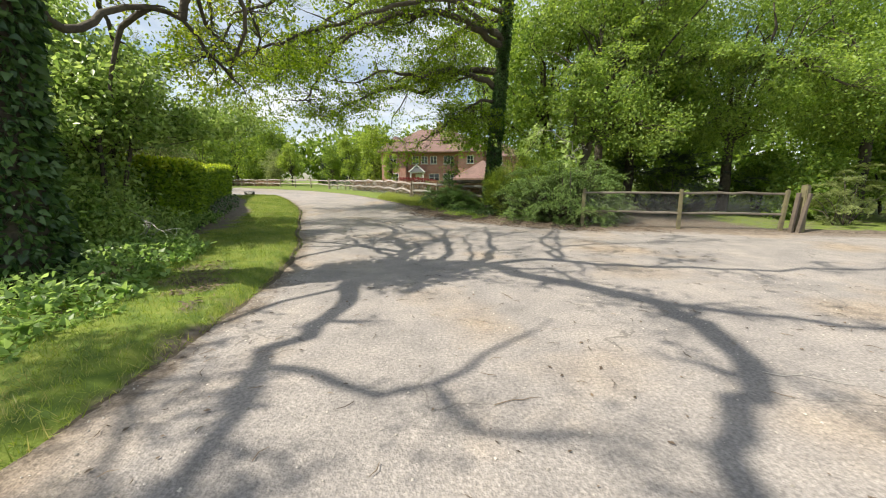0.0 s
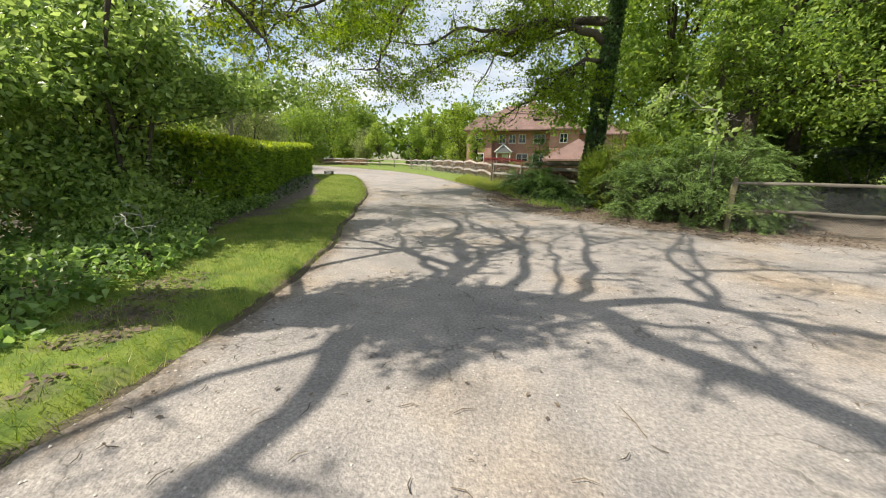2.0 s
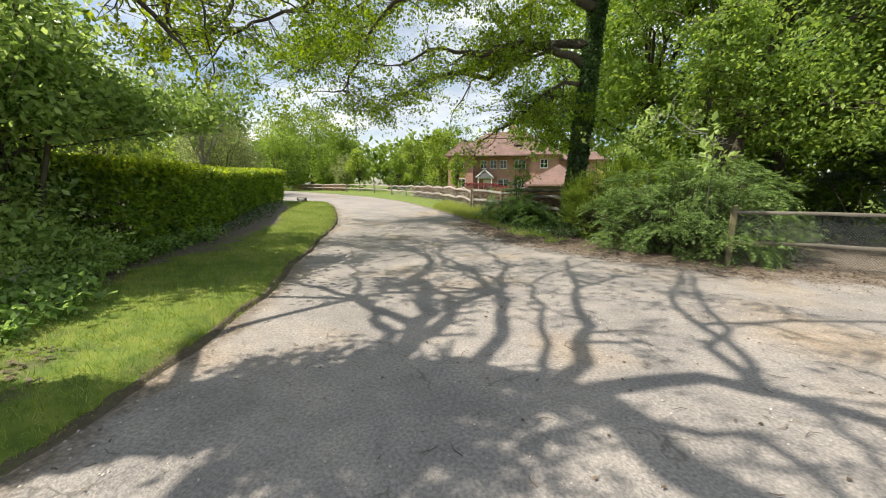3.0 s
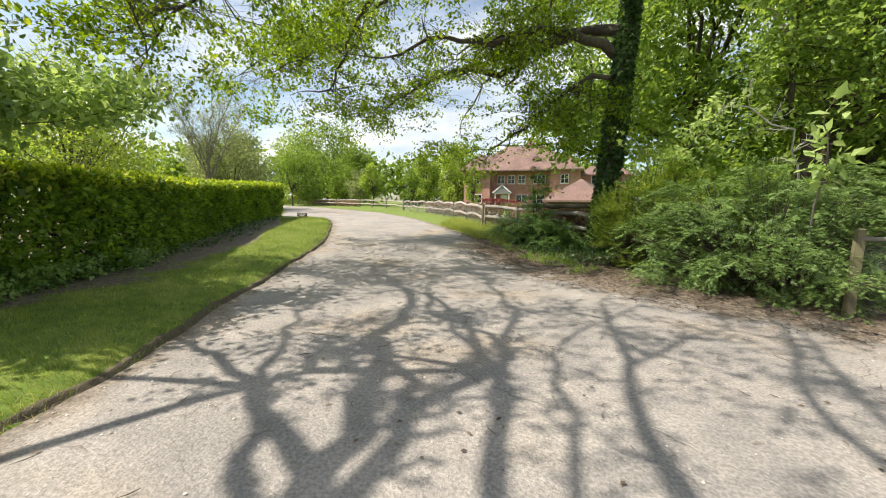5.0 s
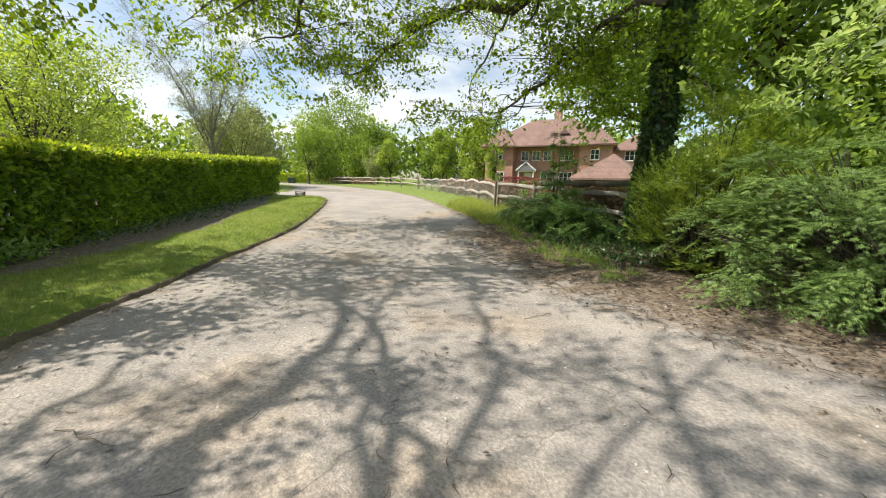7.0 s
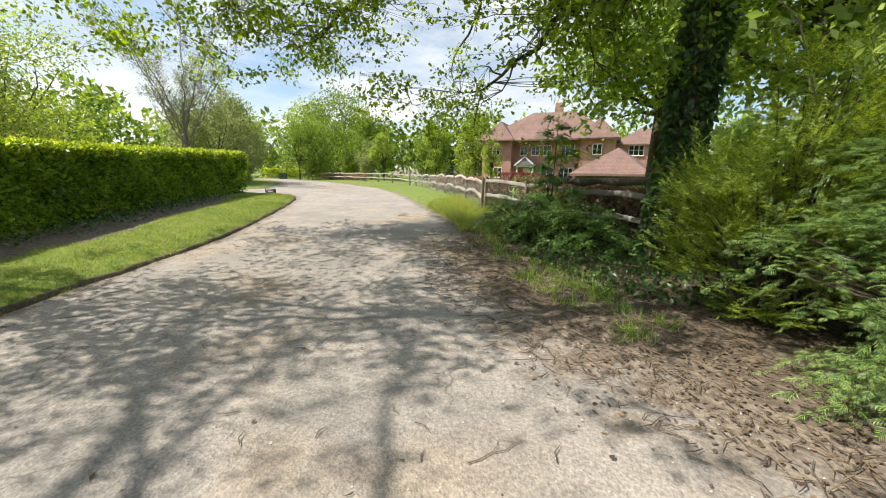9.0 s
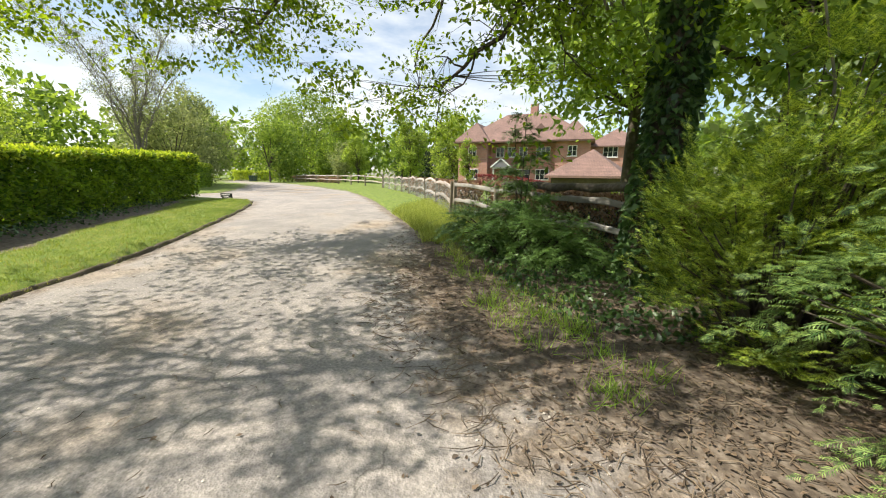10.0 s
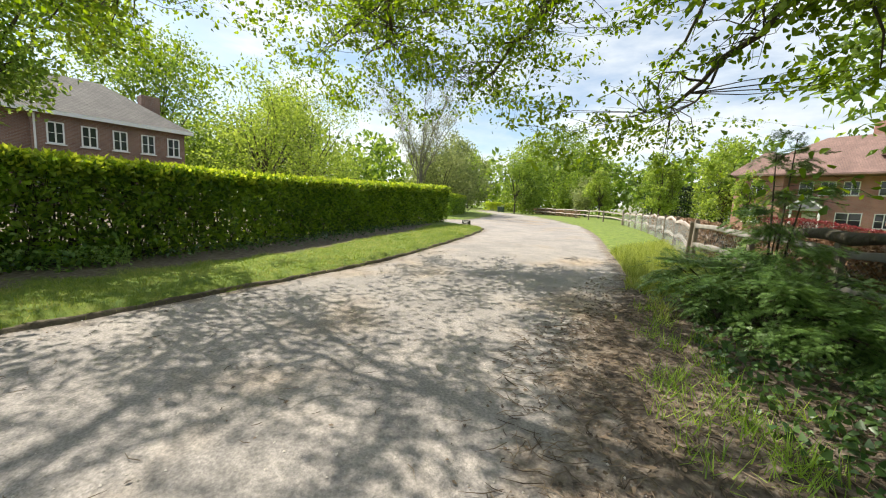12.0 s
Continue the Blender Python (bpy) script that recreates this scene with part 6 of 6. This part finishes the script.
# far woods that close the view
q = np.random.default_rng(140)
wood_pos, wood_way = [], []
for k in range(110):
    a = radians(-75 + 185 * k / 110) + q.normal() * 0.01
    R = q.uniform(95, 125)
    cx, cy, h = -R * math.sin(a), 12 + R * math.cos(a), q.uniform(13, 20)
    bl = [((cx + q.normal() * 3, cy + q.normal() * 3, h * q.uniform(0.15, 0.85)), (4.0, 4.0, 2.8)) for _ in range(7)]
    p_, w_ = clump_places(q, bl, (62, 7), 0.6)
    wood_pos.append(p_)
    wood_way.append(w_)
wp, ww = np.concatenate(wood_pos), np.concatenate(wood_way)
fw = leaves_mesh("far_woods", wp, 1.5, q, M_FAR, LEAF_PLAIN, ww * 0.6, 0.4)
tagged(new("far_woods", fw), "belt of green woodland closing the distance", "woodland", kind="stuff")


# ---- small growth ----
def scatter(rng, n, x0, y0, x1, y1, keep):
    x, y = rng.uniform(x0, x1, n), rng.uniform(y0, y1, n)
    k = keep(x, y)
    return x[k], y[k]


def blades(name, x, y, size, rng, leaf, label, lean=0.5):
    pos = np.stack([x, y, ground_height(x, y) - 0.005], -1)
    me = leaves_mesh(name, pos, size, rng, leaf, BLADE, np.tile([0.0, 0, 1.0], (len(x), 1)) / lean, 0.0, 1.0, 0.5)
    return tagged(new(name, me), label, "grass", kind="stuff")


gr = np.random.default_rng(151)
left_side = lambda x, y: x < -2 - np.maximum(y - 14, 0) * 0.42
x, y = scatter(gr, 620000, -13.0, 0.0, -2.0, 27, lambda x, y: left_side(x, y) & (turf_value(x, y) + 0.3 * gr.uniform(size=len(x)) > 0.62) & (road_distance(x, y) > -0.03) & (road_distance(x, y) < 3.0))
blades("mown_grass", x, y, 0.065, gr, M_GRASS, "mown grass along the verge", 0.7)
x, y = scatter(gr, 90000, -4.2, 17.7, 3.0, 30, lambda x, y: ~left_side(x, y) & (road_distance(x, y) > 0.02) & (road_distance(x, y) < 2.6) & (turf_value(x, y) + 0.35 * wobble(x, y, 1.5) + 0.2 * smooth01(1 - np.abs(road_distance(x, y) - 0.7) / 0.6) > 0.30))
blades("long_grass", x, y, 0.20, gr, M_GRASSPALE, "longer uncut grass below the fence", 0.5)
x, y = scatter(gr, 330000, -13.0, 0.0, -2.0, 27, lambda x, y: left_side(x, y) & (road_distance(x, y) > -0.05) & (road_distance(x, y) < 0.10 + 0.06 * wobble(x * 3, y * 3)))
blades("edge_grass", x, y, 0.10, gr, M_GRASS, "ragged taller grass along the turf's edge", 0.9)
tx = [(1.29, 14.65), (1.35, 14.6), (1.2, 15.86), (1.1, 15.7), (0.3, 16.03), (0.15, 16.2), (0.5, 15.7), (0.75, 15.3), (1.15, 15.55), (0.75, 16.0), (0.55, 16.6), (0.2, 16.4), (-0.1, 17.1), (1.6, 14.9), (-0.5, 17.9), (0.9, 15.9), (1.3, 15.2), (0.3, 16.9), (-0.4, 17.4), (1.0, 16.5), (0.1, 17.6), (-0.9, 18.4), (0.6, 16.2)]
xs_, ys_ = [], []
for a, b in tx:
    xs_.append(a + gr.normal(size=70) * 0.1)
    ys_.append(b + gr.normal(size=70) * 0.1)
blades("grass_tuft", np.concatenate(xs_), np.concatenate(ys_), 0.14, gr, M_TUFT, "scattered tufts of pale grass in the litter", 0.6)

x, y = scatter(gr, 190000, -2.5, 10.5, 7.0, 21, lambda x, y: ~left_side(x, y) & (road_distance(x, y) > -1.3) & (road_distance(x, y) < 3.5))
rd_ = road_distance(x, y)
k_ = gr.uniform(size=len(x)) < (0.03 + 0.5 * smooth01((rd_ + 1.1 + 0.5 * wobble(x, y, 0.8)) / 1.5)) * (0.6 + 0.4 * wobble(x * 1.5, y * 1.5))
x, y = x[k_], y[k_]
pos = np.stack([x, y, np.maximum(ground_height(x, y), road_height(x, y)) + 0.006 + 0.01 * gr.uniform(size=len(x))], -1)
tagged(new("leaf_litter", leaves_mesh("leaf_litter", pos, 0.032, gr, M_LITTER, LEAF_OAK, np.zeros((len(x), 3)) + np.array([0, 0, 0.02]), 1.6, 1.0, 0.6)), "brown dead oak leaves under the conifers", "leaf litter", kind="stuff")
x, y = scatter(gr, 5200, -1.5, 11.0, 5.0, 19, lambda x, y: ~left_side(x, y) & (road_distance(x, y) > -0.9) & (road_distance(x, y) < 2.2))
tubes = []
zz_ = np.maximum(ground_height(x, y), road_height(x, y)) + 0.014
for a, b, z_ in zip(x, y, zz_):
    L, t = gr.uniform(0.05, 0.28), gr.uniform(0, 6.28)
    tubes.append(([(a, b, z_), (a + L * 0.5 * math.cos(t + 0.25), b + L * 0.5 * math.sin(t + 0.25), z_ + 0.008), (a + L * math.cos(t), b + L * math.sin(t), z_)], [0.003, 0.004, 0.0015], 3))
tagged(new("fallen_twigs", tubes_mesh("fallen_twigs", tubes, M_TWIG)), "dry twigs lying among the leaf litter", "twigs", kind="stuff")

x, y = scatter(gr, 60000, -8.5, 0.5, -3.0, 12.5, lambda x, y: (road_distance(x, y) > 1.5 - 0.4 * smooth01((6 - y) / 2) + 1.0 * smooth01((y - 6.5) / 2.5) + 0.4 * wobble(x, y, 0.9)) & (road_distance(x, y) < 4.6) & (gr.uniform(size=len(x)) < 0.6))
pos = np.stack([x, y, ground_height(x, y) + gr.uniform(0.02, 0.34, len(x)) * smooth01((road_distance(x, y) - 0.9) / 1.2)], -1)
tagged(new("ground_ivy", leaves_mesh("ground_ivy", pos, 0.075, gr, M_GROUNDIVY, LEAF_IVY, np.zeros((len(x), 3)), 0.9)), "ivy and nettles carpeting the bank", "ground cover", kind="stuff")
x, y = scatter(gr, 16000, -15.0, 10, -6.0, 27, lambda x, y: (road_distance(x, y) > 2.6) & (road_distance(x, y) < 4.2) & left_side(x, y))
pos = np.stack([x, y, ground_height(x, y) + gr.uniform(0.01, 0.2, len(x))], -1)
tagged(new("ground_ivy", leaves_mesh("ground_ivy", pos, 0.07, gr, M_IVY, LEAF_IVY, np.zeros((len(x), 3)), 0.9)), "dark ivy at the foot of the hedge", "ground cover", kind="stuff")
x, y = scatter(gr, 6000, -1.2, 15.6, 3.2, 20, lambda x, y: (road_distance(x, y) > 1.0) & ~left_side(x, y))
pos = np.stack([x, y, ground_height(x, y) + gr.uniform(0.01, 0.09, len(x))], -1)
tagged(new("ground_ivy", leaves_mesh("ground_ivy", pos, 0.065, gr, M_IVY, LEAF_IVY, np.zeros((len(x), 3)), 0.9)), "ivy round the oak's foot", "ground cover", kind="stuff")

# grit, twigs and bits on the lane
on_road = lambda x, y: (road_distance(x, y) < -0.02) & (gr.uniform(size=len(x)) < 0.35 + 0.65 * smooth01(1 + road_distance(x, y) / 1.2))
x, y = scatter(gr, 16000, -7, 0.3, 6, 20, on_road)
pos = np.stack([x, y, road_height(x, y) + 0.004], -1)
CHIP = (np.array([(0, 0, 0), (1, 0.1, 0), (0.9, 0.8, 0), (0.1, 0.7, 0), (0.5, 0.4, 0.55)]), np.array([(0, 1, 4), (1, 2, 4), (2, 3, 4), (3, 0, 4)]))
tagged(new("grit", leaves_mesh("grit", pos, 0.013, gr, M_STONE, CHIP, np.zeros((len(x), 3)), 4.0, 1.0, 0.7)), "loose pale stone chippings on the lane", "grit", kind="stuff")
x, y = scatter(gr, 2600, -7, 0.3, 6, 20, on_road)
tubes = []
for a, b in zip(x, y):
    L, t = gr.uniform(0.03, 0.16), gr.uniform(0, 6.28)
    z_ = float(base_height(np.array([a]), np.array([b]))[0]) + 0.012
    m_ = (a + L * 0.5 * math.cos(t + 0.3), b + L * 0.5 * math.sin(t + 0.3), z_ + 0.004)
    tubes.append(([(a, b, z_), m_, (a + L * math.cos(t), b + L * math.sin(t), z_)], [0.003, 0.0035, 0.0015], 3))
tagged(new("fallen_twigs", tubes_mesh("fallen_twigs", tubes, M_TWIG)), "short dry twigs scattered on the lane", "twigs", kind="stuff")
x, y = scatter(gr, 2600, -7, 0.3, 6, 20, on_road)
pos = np.stack([x, y, road_height(x, y) + 0.012], -1)
tagged(new("fallen_leaves", leaves_mesh("fallen_leaves", pos, 0.035, gr, M_LITTER, LEAF_PLAIN, np.zeros((len(x), 3)), 1.8, 1.0, 0.6)), "small dead leaves scattered on the lane", "leaf litter", kind="stuff")
x, y = scatter(gr, 9000, -6.0, 0.0, -2.4, 9, lambda x, y: (road_distance(x, y) > 0.3) & (road_distance(x, y) < 2.6) & (turf_value(x, y) < 0.62))
pos = np.stack([x, y, ground_height(x, y) + 0.02], -1)
tagged(new("bank_litter", leaves_mesh("bank_litter", pos, 0.055, gr, M_LITTER, LEAF_OAK, np.zeros((len(x), 3)), 3.0)), "brown dead leaves on bare patches of the bank", "leaf litter", kind="stuff")
# straws and a longer fallen stick on the lane
for k, (sx, sy, sl, sa) in enumerate([(2.55, 2.75, 0.62, -0.35), (0.35, 2.3, 0.35, 0.3), (-1.55, 3.0, 0.28, 0.7), (0.9, 4.6, 0.3, 1.9), (-0.5, 6.8, 0.32, 0.4), (-2.3, 9.8, 0.5, 0.1), (1.4, 8.6, 0.35, 2.4), (0.2, 12.6, 0.4, 0.8)]):
    stick = empty("fallen_stick", sx, sy, float(road_height(np.array([sx]), np.array([sy]))[0]) + 0.006, math.degrees(sa), label="thin pale stick lying on the lane", category="stick", group="sticks on the lane")
    q = np.random.default_rng(400 + k)
    pts = [(sl * t, 0.03 * sl * q.normal(), 0.004) for t in np.linspace(0, 1, 6)]
    attach("shaft", tubes_mesh("shaft", [(pts, [0.0035, 0.0035, 0.003, 0.003, 0.0025, 0.0015], 5)], M_DEADWOOD if k % 2 == 0 else M_TWIG), stick)
    attach("side_twig", tubes_mesh("side_twig", [([pts[2], (sl * 0.55, 0.1 * sl, 0.006), (sl * 0.62, 0.2 * sl, 0.004)], [0.0022, 0.002, 0.001], 4)], M_DEADWOOD if k % 2 == 0 else M_TWIG), stick)
